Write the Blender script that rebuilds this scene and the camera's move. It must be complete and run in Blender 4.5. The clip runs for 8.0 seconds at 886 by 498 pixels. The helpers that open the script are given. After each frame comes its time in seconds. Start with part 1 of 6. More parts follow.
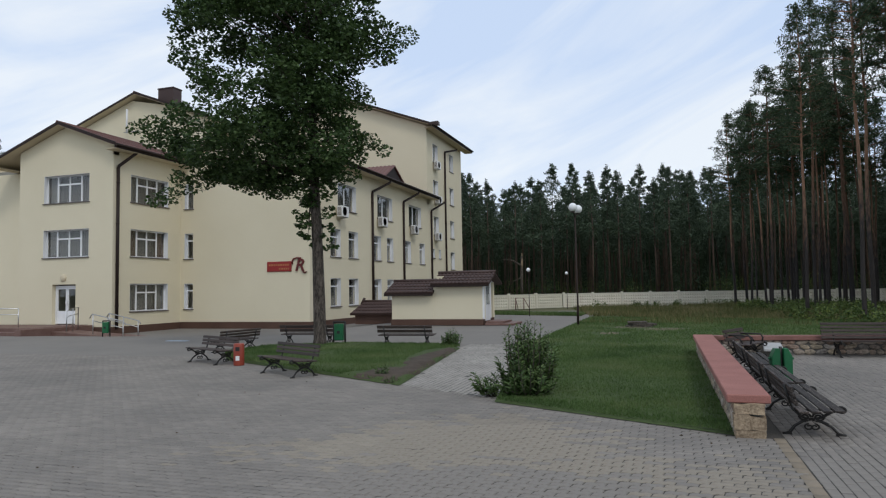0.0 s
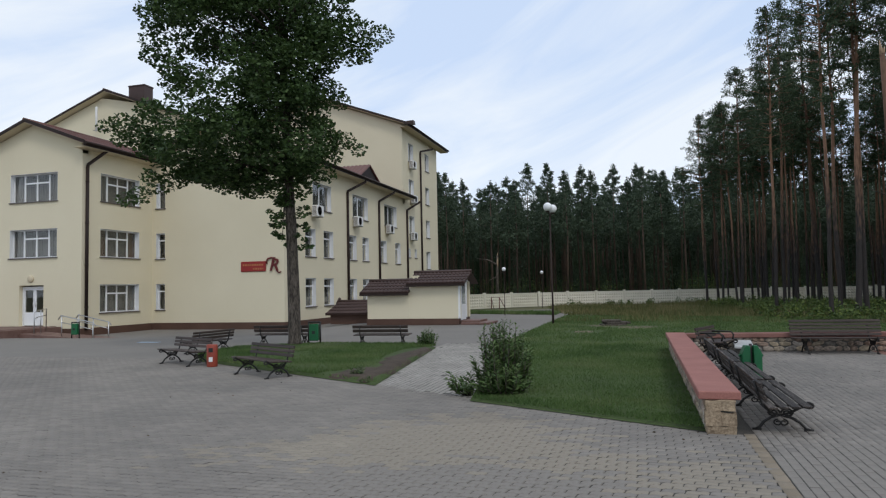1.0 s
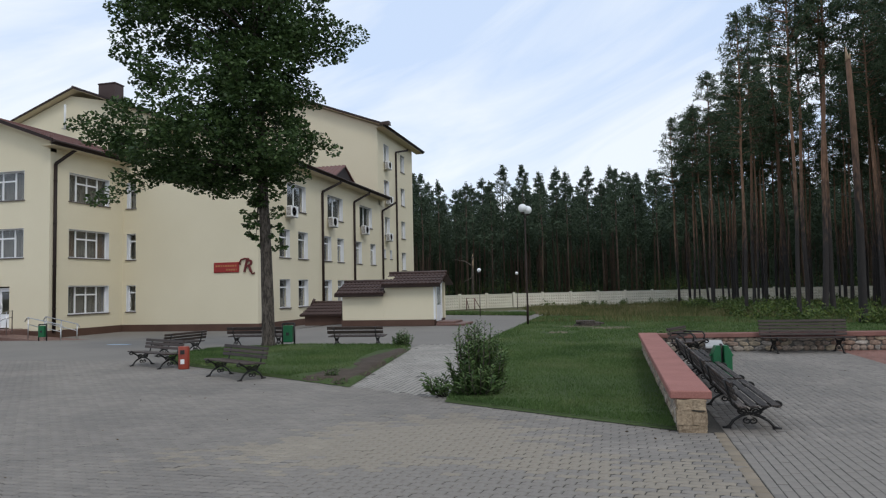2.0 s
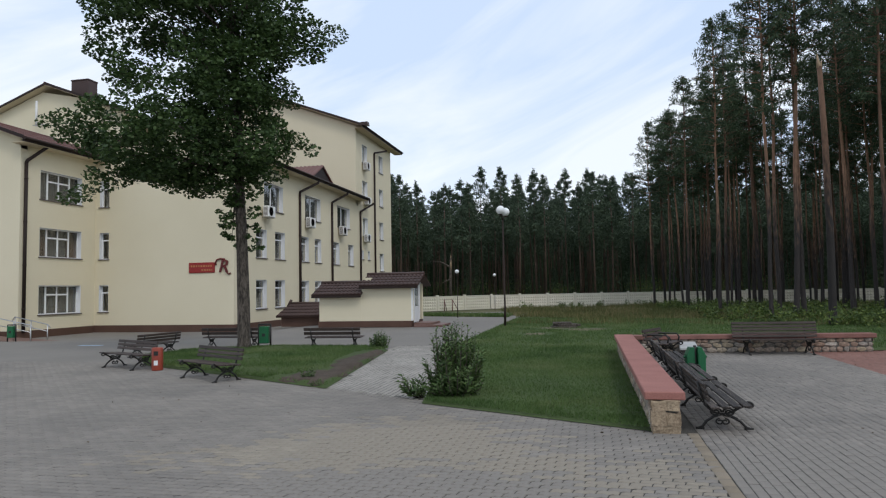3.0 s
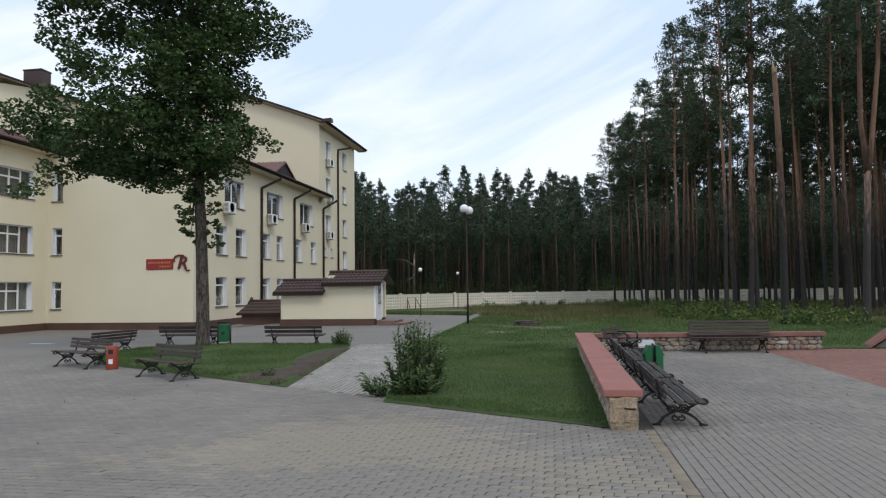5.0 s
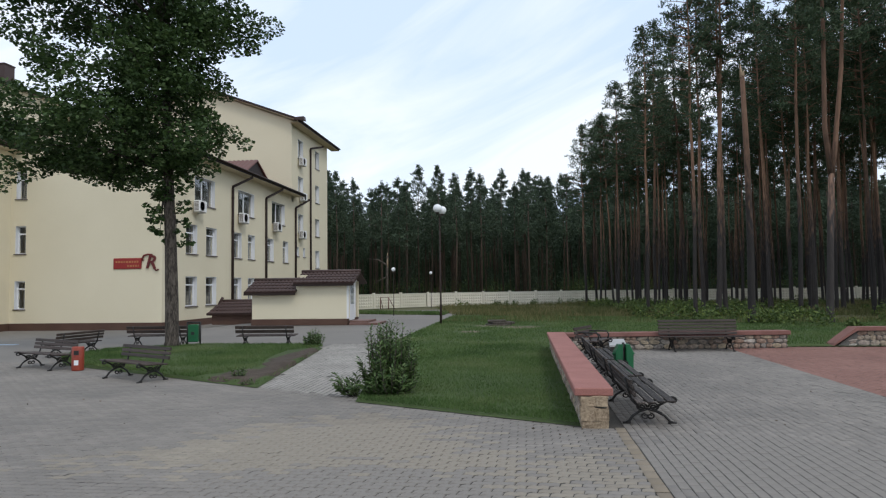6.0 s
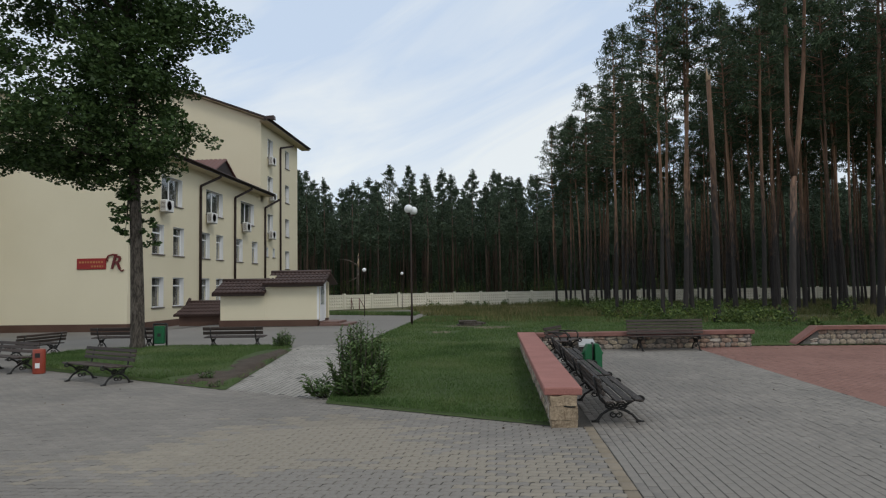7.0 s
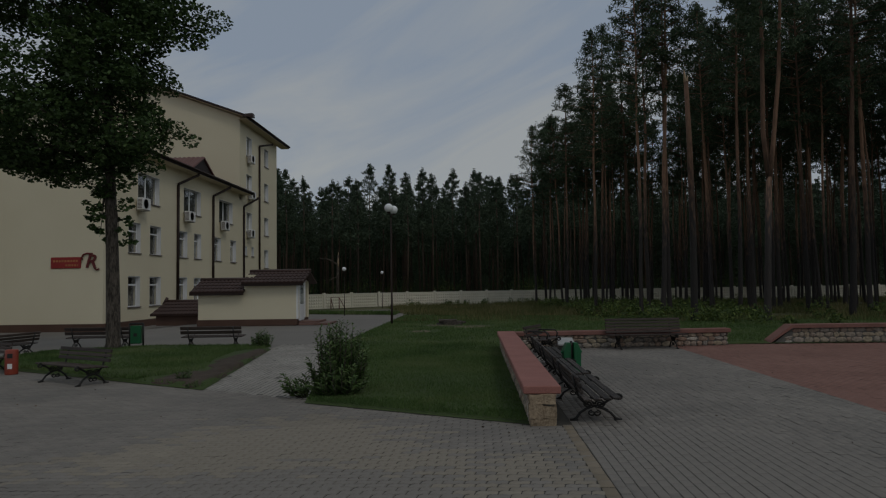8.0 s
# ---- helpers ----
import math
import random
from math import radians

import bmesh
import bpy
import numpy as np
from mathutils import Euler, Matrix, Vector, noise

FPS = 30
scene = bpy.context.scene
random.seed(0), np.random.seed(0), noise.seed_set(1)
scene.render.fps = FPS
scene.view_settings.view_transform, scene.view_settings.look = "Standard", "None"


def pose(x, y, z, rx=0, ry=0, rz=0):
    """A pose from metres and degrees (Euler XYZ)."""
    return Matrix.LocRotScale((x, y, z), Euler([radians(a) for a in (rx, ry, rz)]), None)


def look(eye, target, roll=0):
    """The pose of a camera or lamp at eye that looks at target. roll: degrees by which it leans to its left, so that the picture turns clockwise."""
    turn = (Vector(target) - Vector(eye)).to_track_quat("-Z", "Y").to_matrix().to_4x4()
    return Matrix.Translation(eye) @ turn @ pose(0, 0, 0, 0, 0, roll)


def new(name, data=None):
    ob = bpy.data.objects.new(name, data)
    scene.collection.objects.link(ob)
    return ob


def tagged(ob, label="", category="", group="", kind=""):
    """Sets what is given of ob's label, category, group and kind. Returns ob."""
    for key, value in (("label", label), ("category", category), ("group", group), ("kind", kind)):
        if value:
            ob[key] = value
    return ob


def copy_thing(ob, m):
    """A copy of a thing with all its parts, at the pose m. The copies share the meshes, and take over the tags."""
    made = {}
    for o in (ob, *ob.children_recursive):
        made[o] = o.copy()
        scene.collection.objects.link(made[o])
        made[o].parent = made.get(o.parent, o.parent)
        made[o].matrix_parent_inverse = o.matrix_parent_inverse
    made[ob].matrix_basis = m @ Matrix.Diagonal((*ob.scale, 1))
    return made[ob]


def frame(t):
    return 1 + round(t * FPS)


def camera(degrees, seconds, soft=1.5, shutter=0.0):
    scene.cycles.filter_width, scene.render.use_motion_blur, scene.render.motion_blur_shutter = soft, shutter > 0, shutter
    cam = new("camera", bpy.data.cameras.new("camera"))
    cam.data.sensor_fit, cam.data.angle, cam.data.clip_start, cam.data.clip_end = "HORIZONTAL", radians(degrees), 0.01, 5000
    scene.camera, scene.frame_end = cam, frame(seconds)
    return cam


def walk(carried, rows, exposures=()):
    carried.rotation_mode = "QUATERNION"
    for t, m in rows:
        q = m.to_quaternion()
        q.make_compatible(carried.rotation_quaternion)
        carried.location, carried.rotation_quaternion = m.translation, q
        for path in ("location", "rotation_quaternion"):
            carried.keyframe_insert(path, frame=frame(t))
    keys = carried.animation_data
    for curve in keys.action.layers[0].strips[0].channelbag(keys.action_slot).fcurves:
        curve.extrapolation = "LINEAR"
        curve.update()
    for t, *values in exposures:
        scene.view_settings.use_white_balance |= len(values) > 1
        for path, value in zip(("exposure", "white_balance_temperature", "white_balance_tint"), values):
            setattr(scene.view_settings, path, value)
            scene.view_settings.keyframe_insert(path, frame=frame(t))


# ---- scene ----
cam = camera(66.86, 8.0, soft=1.2)
walk(cam, [
    (0.0, pose(-0.0271, -0.0089, 1.8, 93.418, 0.974, 18.280)),
    (0.5, pose(-0.0238, -0.0074, 1.8, 93.395, 1.026, 17.244)),
    (1.0, pose(-0.0205, -0.0060, 1.8, 93.333, 1.199, 16.226)),
    (1.5, pose(-0.0172, -0.0047, 1.8, 93.330, 1.288, 15.218)),
    (3.0, pose(-0.0070, -0.0015, 1.8, 93.450, 1.032, 12.251)),
    (3.5, pose(-0.0035, -0.0007, 1.8, 93.413, 0.979, 11.648)),
    (4.0, pose(0.0000, 0.0000, 1.8, 93.343, 1.053, 10.910)),
    (4.5, pose(0.0035, 0.0006, 1.8, 93.293, 0.927, 10.104)),
    (6.0, pose(0.0141, 0.0017, 1.8, 93.188, 0.776, 6.858)),
    (6.5, pose(0.0177, 0.0018, 1.8, 93.205, 0.894, 5.645)),
    (7.0, pose(0.0213, 0.0016, 1.8, 93.199, 0.837, 4.401)),
    (7.5, pose(0.0249, 0.0015, 1.8, 93.130, 0.906, 3.488)),
    (8.0, pose(0.0285, 0.0014, 1.8, 93.101, 0.854, 2.723)),
], exposures=[(0.0, -0.1, 6500, 10), (1.5, -0.03, 6500, 10), (3.5, 0.05, 6500, 10), (4.5, 0.1, 6500, 10), (6.5, 0.16, 6500, 10), (6.8, 0.1, 6550, 9), (7.0, -0.17, 6800, 8), (7.5, -0.8, 6800, 8), (8.0, -1.58, 6800, 8)])

# ---- sky and sun ----
world = bpy.data.worlds.new("sky")
scene.world = world
world.use_nodes = True
wn, wl = world.node_tree.nodes, world.node_tree.links
wn.clear()
w_out = wn.new("ShaderNodeOutputWorld")
w_bg = wn.new("ShaderNodeBackground")
w_sky = wn.new("ShaderNodeTexSky")
w_sky.sky_type = "NISHITA"
w_sky.sun_disc = False
w_sky.sun_elevation, w_sky.sun_rotation = radians(48), radians(137)
w_sky.air_density, w_sky.dust_density, w_sky.ozone_density = 1.0, 1.5, 2.0
w_co = wn.new("ShaderNodeTexCoord")
w_map = wn.new("ShaderNodeMapping")
w_map.inputs["Rotation"].default_value = (0, radians(24), radians(8))
w_map2 = wn.new("ShaderNodeMapping")
w_map2.inputs["Scale"].default_value = (1.0, 1.4, 4.6)
w_n1 = wn.new("ShaderNodeTexNoise")
w_n1.inputs["Scale"].default_value, w_n1.inputs["Detail"].default_value = 2.1, 7
w_n1.inputs["Roughness"].default_value, w_n1.inputs["Distortion"].default_value = 0.55, 0.5
w_r = wn.new("ShaderNodeValToRGB")
w_r.color_ramp.elements[0].position, w_r.color_ramp.elements[1].position = 0.36, 0.60
w_r.color_ramp.elements[0].color, w_r.color_ramp.elements[1].color = (0.0, 0.0, 0.0, 1), (1, 1, 1, 1)
w_mix = wn.new("ShaderNodeMixRGB")
w_mix.inputs[0].default_value = 0.85
w_cl = wn.new("ShaderNodeMixRGB")
w_cl.inputs[1].default_value, w_cl.inputs[2].default_value = (7.0, 8.5, 11.0, 1), (9.9, 10.6, 11.4, 1)
wl.new(w_co.outputs["Generated"], w_map.inputs["Vector"])
wl.new(w_map.outputs[0], w_map2.inputs["Vector"])
wl.new(w_map2.outputs[0], w_n1.inputs["Vector"])
wl.new(w_n1.outputs[0], w_r.inputs[0])
wl.new(w_r.outputs[0], w_cl.inputs[0])
wl.new(w_cl.outputs[0], w_mix.inputs[2])
wl.new(w_sky.outputs[0], w_mix.inputs[1])
wl.new(w_mix.outputs[0], w_bg.inputs[0])
w_bg.inputs[1].default_value = 0.1
wl.new(w_bg.outputs[0], w_out.inputs[0])

sun_data = bpy.data.lights.new("sun", "SUN")
sun_data.energy, sun_data.angle, sun_data.color = 0.9, radians(14), (1.0, 0.96, 0.9)
sun = new("sun", sun_data)
sun.matrix_world = look((28, -30, 45), (0, 0, 0))


# ---- materials ----
def nodes_of(name):
    m = bpy.data.materials.new(name)
    m.use_nodes = True
    return m, m.node_tree.nodes, m.node_tree.links, m.node_tree.nodes["Principled BSDF"]


def mat(name, a, b, rough=0.7, scale=3.0, fine=40.0, bump=0.15, metal=0.0, vary=0.12, spec=0.4, stretch=(1, 1, 1), dist=0.01, span=(0.36, 0.64)):
    """Two colours mixed by a broad and a fine noise, with fine relief; each object a little different."""
    m, n, l, p = nodes_of(name)
    co = n.new("ShaderNodeTexCoord")
    mp = n.new("ShaderNodeMapping")
    mp.inputs["Scale"].default_value = stretch
    l.new(co.outputs["Object"], mp.inputs[0])
    n1 = n.new("ShaderNodeTexNoise")
    n1.inputs["Scale"].default_value, n1.inputs["Detail"].default_value = scale, 5
    n2 = n.new("ShaderNodeTexNoise")
    n2.inputs["Scale"].default_value, n2.inputs["Detail"].default_value = fine, 4
    l.new(mp.outputs[0], n1.inputs["Vector"])
    l.new(mp.outputs[0], n2.inputs["Vector"])
    add = n.new("ShaderNodeMath")
    add.operation = "ADD"
    l.new(n1.outputs[0], add.inputs[0])
    l.new(n2.outputs[0], add.inputs[1])
    r = n.new("ShaderNodeValToRGB")
    r.color_ramp.elements[0].position, r.color_ramp.elements[1].position = span
    r.color_ramp.elements[0].color, r.color_ramp.elements[1].color = (*a, 1), (*b, 1)
    half = n.new("ShaderNodeMath")
    half.operation = "MULTIPLY"
    half.inputs[1].default_value = 0.5
    l.new(add.outputs[0], half.inputs[0])
    l.new(half.outputs[0], r.inputs[0])
    info = n.new("ShaderNodeObjectInfo")
    mr = n.new("ShaderNodeMapRange")
    mr.inputs[3].default_value, mr.inputs[4].default_value = 1 - vary, 1 + vary
    l.new(info.outputs["Random"], mr.inputs[0])
    hsv = n.new("ShaderNodeHueSaturation")
    l.new(mr.outputs[0], hsv.inputs["Value"])
    l.new(r.outputs[0], hsv.inputs["Color"])
    l.new(hsv.outputs[0], p.inputs["Base Color"])
    p.inputs["Roughness"].default_value, p.inputs["Metallic"].default_value = rough, metal
    p.inputs["Specular IOR Level"].default_value = spec
    if bump:
        bp = n.new("ShaderNodeBump")
        bp.inputs["Strength"].default_value, bp.inputs["Distance"].default_value = bump, dist
        l.new(n2.outputs[0], bp.inputs["Height"])
        l.new(bp.outputs[0], p.inputs["Normal"])
    return m


def island_mat(name, stops, rough=0.8, fine=30.0, bump=0.2, translucent=0.0, spec=0.3, broad=0.0):
    """Each loose piece of the mesh takes a colour of its own from the ramp; a broad noise may shift it."""
    m, n, l, p = nodes_of(name)
    g = n.new("ShaderNodeNewGeometry")
    r = n.new("ShaderNodeValToRGB")
    els = r.color_ramp.elements
    while len(els) < len(stops):
        els.new(0.5)
    for i, c in enumerate(stops):
        els[i].position, els[i].color = i / (len(stops) - 1), (*c, 1)
    co = n.new("ShaderNodeTexCoord")
    if broad:
        nb = n.new("ShaderNodeTexNoise")
        nb.inputs["Scale"].default_value, nb.inputs["Detail"].default_value = broad, 4
        l.new(co.outputs["Object"], nb.inputs["Vector"])
        mx = n.new("ShaderNodeMix")
        mx.inputs["Factor"].default_value = 0.6
        l.new(g.outputs["Random Per Island"], mx.inputs["A"])
        wide = n.new("ShaderNodeMapRange")
        wide.inputs[1].default_value, wide.inputs[2].default_value = 0.34, 0.66
        l.new(nb.outputs[0], wide.inputs[0])
        l.new(wide.outputs[0], mx.inputs["B"])
        l.new(mx.outputs["Result"], r.inputs[0])
    else:
        l.new(g.outputs["Random Per Island"], r.inputs[0])
    l.new(r.outputs[0], p.inputs["Base Color"])
    p.inputs["Roughness"].default_value = rough
    p.inputs["Specular IOR Level"].default_value = spec
    if bump:
        nf = n.new("ShaderNodeTexNoise")
        nf.inputs["Scale"].default_value = fine
        l.new(co.outputs["Object"], nf.inputs["Vector"])
        bp = n.new("ShaderNodeBump")
        bp.inputs["Strength"].default_value, bp.inputs["Distance"].default_value = bump, 0.01
        l.new(nf.outputs[0], bp.inputs["Height"])
        l.new(bp.outputs[0], p.inputs["Normal"])
    if translucent:
        t = n.new("ShaderNodeBsdfTranslucent")
        l.new(r.outputs[0], t.inputs[0])
        ms = n.new("ShaderNodeMixShader")
        ms.inputs[0].default_value = translucent
        out = n["Material Output"]
        l.new(p.outputs[0], ms.inputs[1])
        l.new(t.outputs[0], ms.inputs[2])
        l.new(ms.outputs[0], out.inputs[0])
    return m


PLASTER = mat("cream_plaster", (0.66, 0.595, 0.435), (0.725, 0.66, 0.495), 0.9, 0.25, 60, 0.25, spec=0.15, vary=0.0)
PLINTH = mat("brown_plinth_paint", (0.075, 0.038, 0.026), (0.11, 0.06, 0.042), 0.75, 0.8, 50, 0.2, vary=0.0)
ROOF = mat("brown_red_roof_metal", (0.10, 0.038, 0.028), (0.15, 0.06, 0.045), 0.5, 0.7, 20, 0.1, vary=0.06)
ROOF_DARK = mat("dark_brown_roof_tile", (0.035, 0.018, 0.014), (0.06, 0.032, 0.026), 0.5, 0.9, 20, 0.1, vary=0.08)
SOFFIT = mat("beige_soffit", (0.55, 0.47, 0.33), (0.62, 0.54, 0.39), 0.8, 1, 30, 0.1, vary=0.0)
BROWN = mat("dark_brown_painted_metal", (0.018, 0.011, 0.009), (0.03, 0.018, 0.014), 0.6, 3, 60, 0.05, spec=0.25)
PVC = mat("white_window_plastic", (0.74, 0.75, 0.76), (0.80, 0.81, 0.82), 0.35, 2, 50, 0.02, vary=0.02)
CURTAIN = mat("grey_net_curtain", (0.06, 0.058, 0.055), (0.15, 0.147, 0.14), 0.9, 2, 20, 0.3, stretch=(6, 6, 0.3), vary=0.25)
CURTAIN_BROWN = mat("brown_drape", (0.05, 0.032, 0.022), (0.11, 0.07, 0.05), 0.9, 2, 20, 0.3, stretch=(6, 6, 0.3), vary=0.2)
ROOM = mat("dim_room_paint", (0.20, 0.19, 0.17), (0.26, 0.25, 0.22), 0.9, 1, 10, 0.0)
IRON = mat("black_cast_iron", (0.010, 0.009, 0.008), (0.022, 0.020, 0.018), 0.5, 8, 90, 0.25, metal=0.0)
SLAT = mat("dark_weathered_bench_wood", (0.026, 0.018, 0.015), (0.075, 0.053, 0.044), 0.6, 5, 30, 0.5, stretch=(0.4, 6, 6), vary=0.25)
SLAT_WORN = mat("worn_peeling_bench_wood", (0.015, 0.011, 0.009), (0.14, 0.115, 0.098), 0.7, 6, 26, 0.6, stretch=(0.4, 5, 5), vary=0.3, span=(0.47, 0.68))
GREEN = mat("green_bin_paint", (0.006, 0.085, 0.030), (0.010, 0.12, 0.045), 0.4, 4, 60, 0.1)
RED_PAINT = mat("red_bin_paint", (0.22, 0.035, 0.02), (0.30, 0.055, 0.03), 0.45, 4, 60, 0.1)
SIGN_RED = mat("red_sign_board", (0.22, 0.012, 0.01), (0.28, 0.02, 0.015), 0.4, 3, 40, 0.03)
MAROON = mat("maroon_letter", (0.10, 0.008, 0.008), (0.14, 0.014, 0.012), 0.4, 3, 40, 0.03)
GOLD = mat("dull_orange_lettering", (0.36, 0.13, 0.05), (0.44, 0.18, 0.07), 0.5, 4, 40, 0.0)
WHITE = mat("white_paint", (0.72, 0.72, 0.71), (0.80, 0.80, 0.79), 0.5, 4, 60, 0.05)
SILL = mat("dark_brown_sill_metal", (0.085, 0.070, 0.062), (0.125, 0.105, 0.095), 0.5, 3, 50, 0.05, vary=0.05)
STEEL = mat("brushed_steel_rail", (0.42, 0.42, 0.42), (0.55, 0.55, 0.55), 0.35, 6, 80, 0.05, metal=1.0)
GLOBE = mat("white_opal_globe", (0.80, 0.81, 0.82), (0.84, 0.85, 0.86), 0.25, 1, 10, 0.0, vary=0.0)
CAPSTONE = mat("pink_red_cap_concrete", (0.24, 0.10, 0.083), (0.33, 0.145, 0.12), 0.85, 2.0, 70, 0.3)
# Darker red than CAPSTONE; for the caps of the back and sloping-end walls.
CAP_DARK = mat("dark_red_cap_concrete", (0.15, 0.072, 0.058), (0.24, 0.115, 0.095), 0.88, 2.0, 60, 0.35)
PIER_STONE = mat("tan_split_stone", (0.16, 0.115, 0.075), (0.36, 0.28, 0.19), 0.9, 9, 40, 0.7, vary=0.25, dist=0.02)
PALE_BOARD = mat("pale_weathered_board", (0.34, 0.34, 0.33), (0.46, 0.46, 0.45), 0.7, 3, 40, 0.2)
MORTAR = mat("grey_mortar", (0.10, 0.095, 0.085), (0.17, 0.16, 0.145), 0.95, 6, 60, 0.5)
def stone_mat():
    """Field stones: each one grey, tan or brown, mottled and rough."""
    m, n, l, p = nodes_of("mixed_field_stone")
    info = n.new("ShaderNodeObjectInfo")
    r = n.new("ShaderNodeValToRGB")
    els = r.color_ramp.elements
    for i, c in enumerate(((0.24, 0.215, 0.19), (0.36, 0.29, 0.20), (0.29, 0.245, 0.20), (0.25, 0.17, 0.125), (0.42, 0.38, 0.33))):
        if i > 1:
            els.new(0.5)
    for i, c in enumerate(((0.24, 0.215, 0.19), (0.36, 0.29, 0.20), (0.29, 0.245, 0.20), (0.25, 0.17, 0.125), (0.42, 0.38, 0.33))):
        els[i].position, els[i].color = i / 4, (*c, 1)
    l.new(info.outputs["Random"], r.inputs[0])
    co = n.new("ShaderNodeTexCoord")
    geo = n.new("ShaderNodeNewGeometry")
    nz = n.new("ShaderNodeTexNoise")
    nz.inputs["Scale"].default_value, nz.inputs["Detail"].default_value = 16, 6
    l.new(geo.outputs["Position"], nz.inputs["Vector"])
    mr = n.new("ShaderNodeMapRange")
    mr.inputs[1].default_value, mr.inputs[2].default_value = 0.3, 0.7
    mr.inputs[3].default_value, mr.inputs[4].default_value = 0.55, 1.35
    l.new(nz.outputs[0], mr.inputs[0])
    hsv = n.new("ShaderNodeHueSaturation")
    l.new(r.outputs[0], hsv.inputs["Color"])
    l.new(mr.outputs[0], hsv.inputs["Value"])
    l.new(hsv.outputs[0], p.inputs["Base Color"])
    p.inputs["Roughness"].default_value = 0.9
    bp = n.new("ShaderNodeBump")
    bp.inputs["Strength"].default_value, bp.inputs["Distance"].default_value = 0.6, 0.02
    l.new(nz.outputs[0], bp.inputs["Height"])
    l.new(bp.outputs[0], p.inputs["Normal"])
    return m


CONCRETE = mat("pale_concrete_fence", (0.62, 0.58, 0.48), (0.74, 0.70, 0.60), 0.9, 0.8, 20, 0.3, vary=0.05)
CONCRETE_Y = mat("cream_concrete_fence", (0.56, 0.53, 0.43), (0.66, 0.63, 0.52), 0.9, 0.8, 20, 0.3, vary=0.04)
STEP = mat("dark_red_step_tile", (0.13, 0.07, 0.055), (0.20, 0.12, 0.10), 0.6, 3, 40, 0.2)
ASPHALT = mat("grey_asphalt", (0.168, 0.155, 0.139), (0.212, 0.195, 0.174), 0.9, 0.4, 60, 0.4, vary=0.0)
JOINT = mat("dark_joint_bed", (0.045, 0.042, 0.037), (0.085, 0.079, 0.07), 0.95, 2, 60, 0.4, vary=0.0)
SOIL = mat("dark_soil", (0.055, 0.040, 0.029), (0.10, 0.074, 0.055), 0.95, 3, 40, 0.9, dist=0.03)
DRY_SOIL = mat("dry_bare_soil", (0.10, 0.085, 0.052), (0.17, 0.14, 0.09), 0.95, 2, 30, 0.8, dist=0.03)
PALE_BLUE = mat("flat_pale_blue", (0.25, 0.33, 0.42), (0.36, 0.45, 0.54), 0.7, 3, 30, 0.1)
TURF = mat("turf_ground", (0.036, 0.058, 0.015), (0.062, 0.092, 0.024), 0.95, 0.5, 18, 0.8, vary=0.0, dist=0.03)
MEADOW = mat("rough_meadow_ground", (0.055, 0.062, 0.020), (0.11, 0.10, 0.042), 0.95, 0.18, 6, 0.9, vary=0.0, dist=0.05)
BARK_OAK = mat("grey_oak_bark", (0.035, 0.028, 0.022), (0.14, 0.118, 0.098), 0.95, 6, 18, 1.0, stretch=(2.5, 2.5, 0.5), dist=0.05, span=(0.42, 0.6))

STONE = stone_mat()


def pine_bark():
    """Grey scaly foot that turns orange-brown further up the trunk."""
    m, n, l, p = nodes_of("pine_bark")
    co = n.new("ShaderNodeTexCoord")
    sep = n.new("ShaderNodeSeparateXYZ")
    l.new(co.outputs["Object"], sep.inputs[0])
    mp = n.new("ShaderNodeMapping")
    mp.inputs["Scale"].default_value = (3, 3, 0.7)
    l.new(co.outputs["Object"], mp.inputs[0])
    nz = n.new("ShaderNodeTexNoise")
    nz.inputs["Scale"].default_value, nz.inputs["Detail"].default_value = 3.5, 6
    l.new(mp.outputs[0], nz.inputs["Vector"])
    mr = n.new("ShaderNodeMapRange")
    mr.inputs[1].default_value, mr.inputs[2].default_value = 2.0, 9.0
    l.new(sep.outputs[2], mr.inputs[0])
    ad = n.new("ShaderNodeMath")
    ad.operation = "ADD"
    l.new(mr.outputs[0], ad.inputs[0])
    sb = n.new("ShaderNodeMath")
    sb.operation = "SUBTRACT"
    sb.inputs[1].default_value = 0.5
    l.new(nz.outputs[0], sb.inputs[0])
    l.new(sb.outputs[0], ad.inputs[1])
    r = n.new("ShaderNodeValToRGB")
    r.color_ramp.elements[0].position, r.color_ramp.elements[0].color = 0.3, (0.048, 0.040, 0.037, 1)
    r.color_ramp.elements[1].position, r.color_ramp.elements[1].color = 0.9, (0.33, 0.185, 0.115, 1)
    l.new(ad.outputs[0], r.inputs[0])
    v = n.new("ShaderNodeHueSaturation")
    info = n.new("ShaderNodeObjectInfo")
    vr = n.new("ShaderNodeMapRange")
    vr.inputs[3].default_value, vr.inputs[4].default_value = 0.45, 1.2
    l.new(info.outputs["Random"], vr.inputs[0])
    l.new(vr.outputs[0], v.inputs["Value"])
    l.new(r.outputs[0], v.inputs["Color"])
    dk = n.new("ShaderNodeMixRGB")
    dk.blend_type = "MULTIPLY"
    dk.inputs[0].default_value = 0.7
    l.new(v.outputs[0], dk.inputs[1])
    l.new(nz.outputs[0], dk.inputs[2])
    l.new(dk.outputs[0], p.inputs["Base Color"])
    p.inputs["Roughness"].default_value = 0.9
    bp = n.new("ShaderNodeBump")
    bp.inputs["Strength"].default_value, bp.inputs["Distance"].default_value = 0.8, 0.04
    l.new(nz.outputs[0], bp.inputs["Height"])
    l.new(bp.outputs[0], p.inputs["Normal"])
    return m


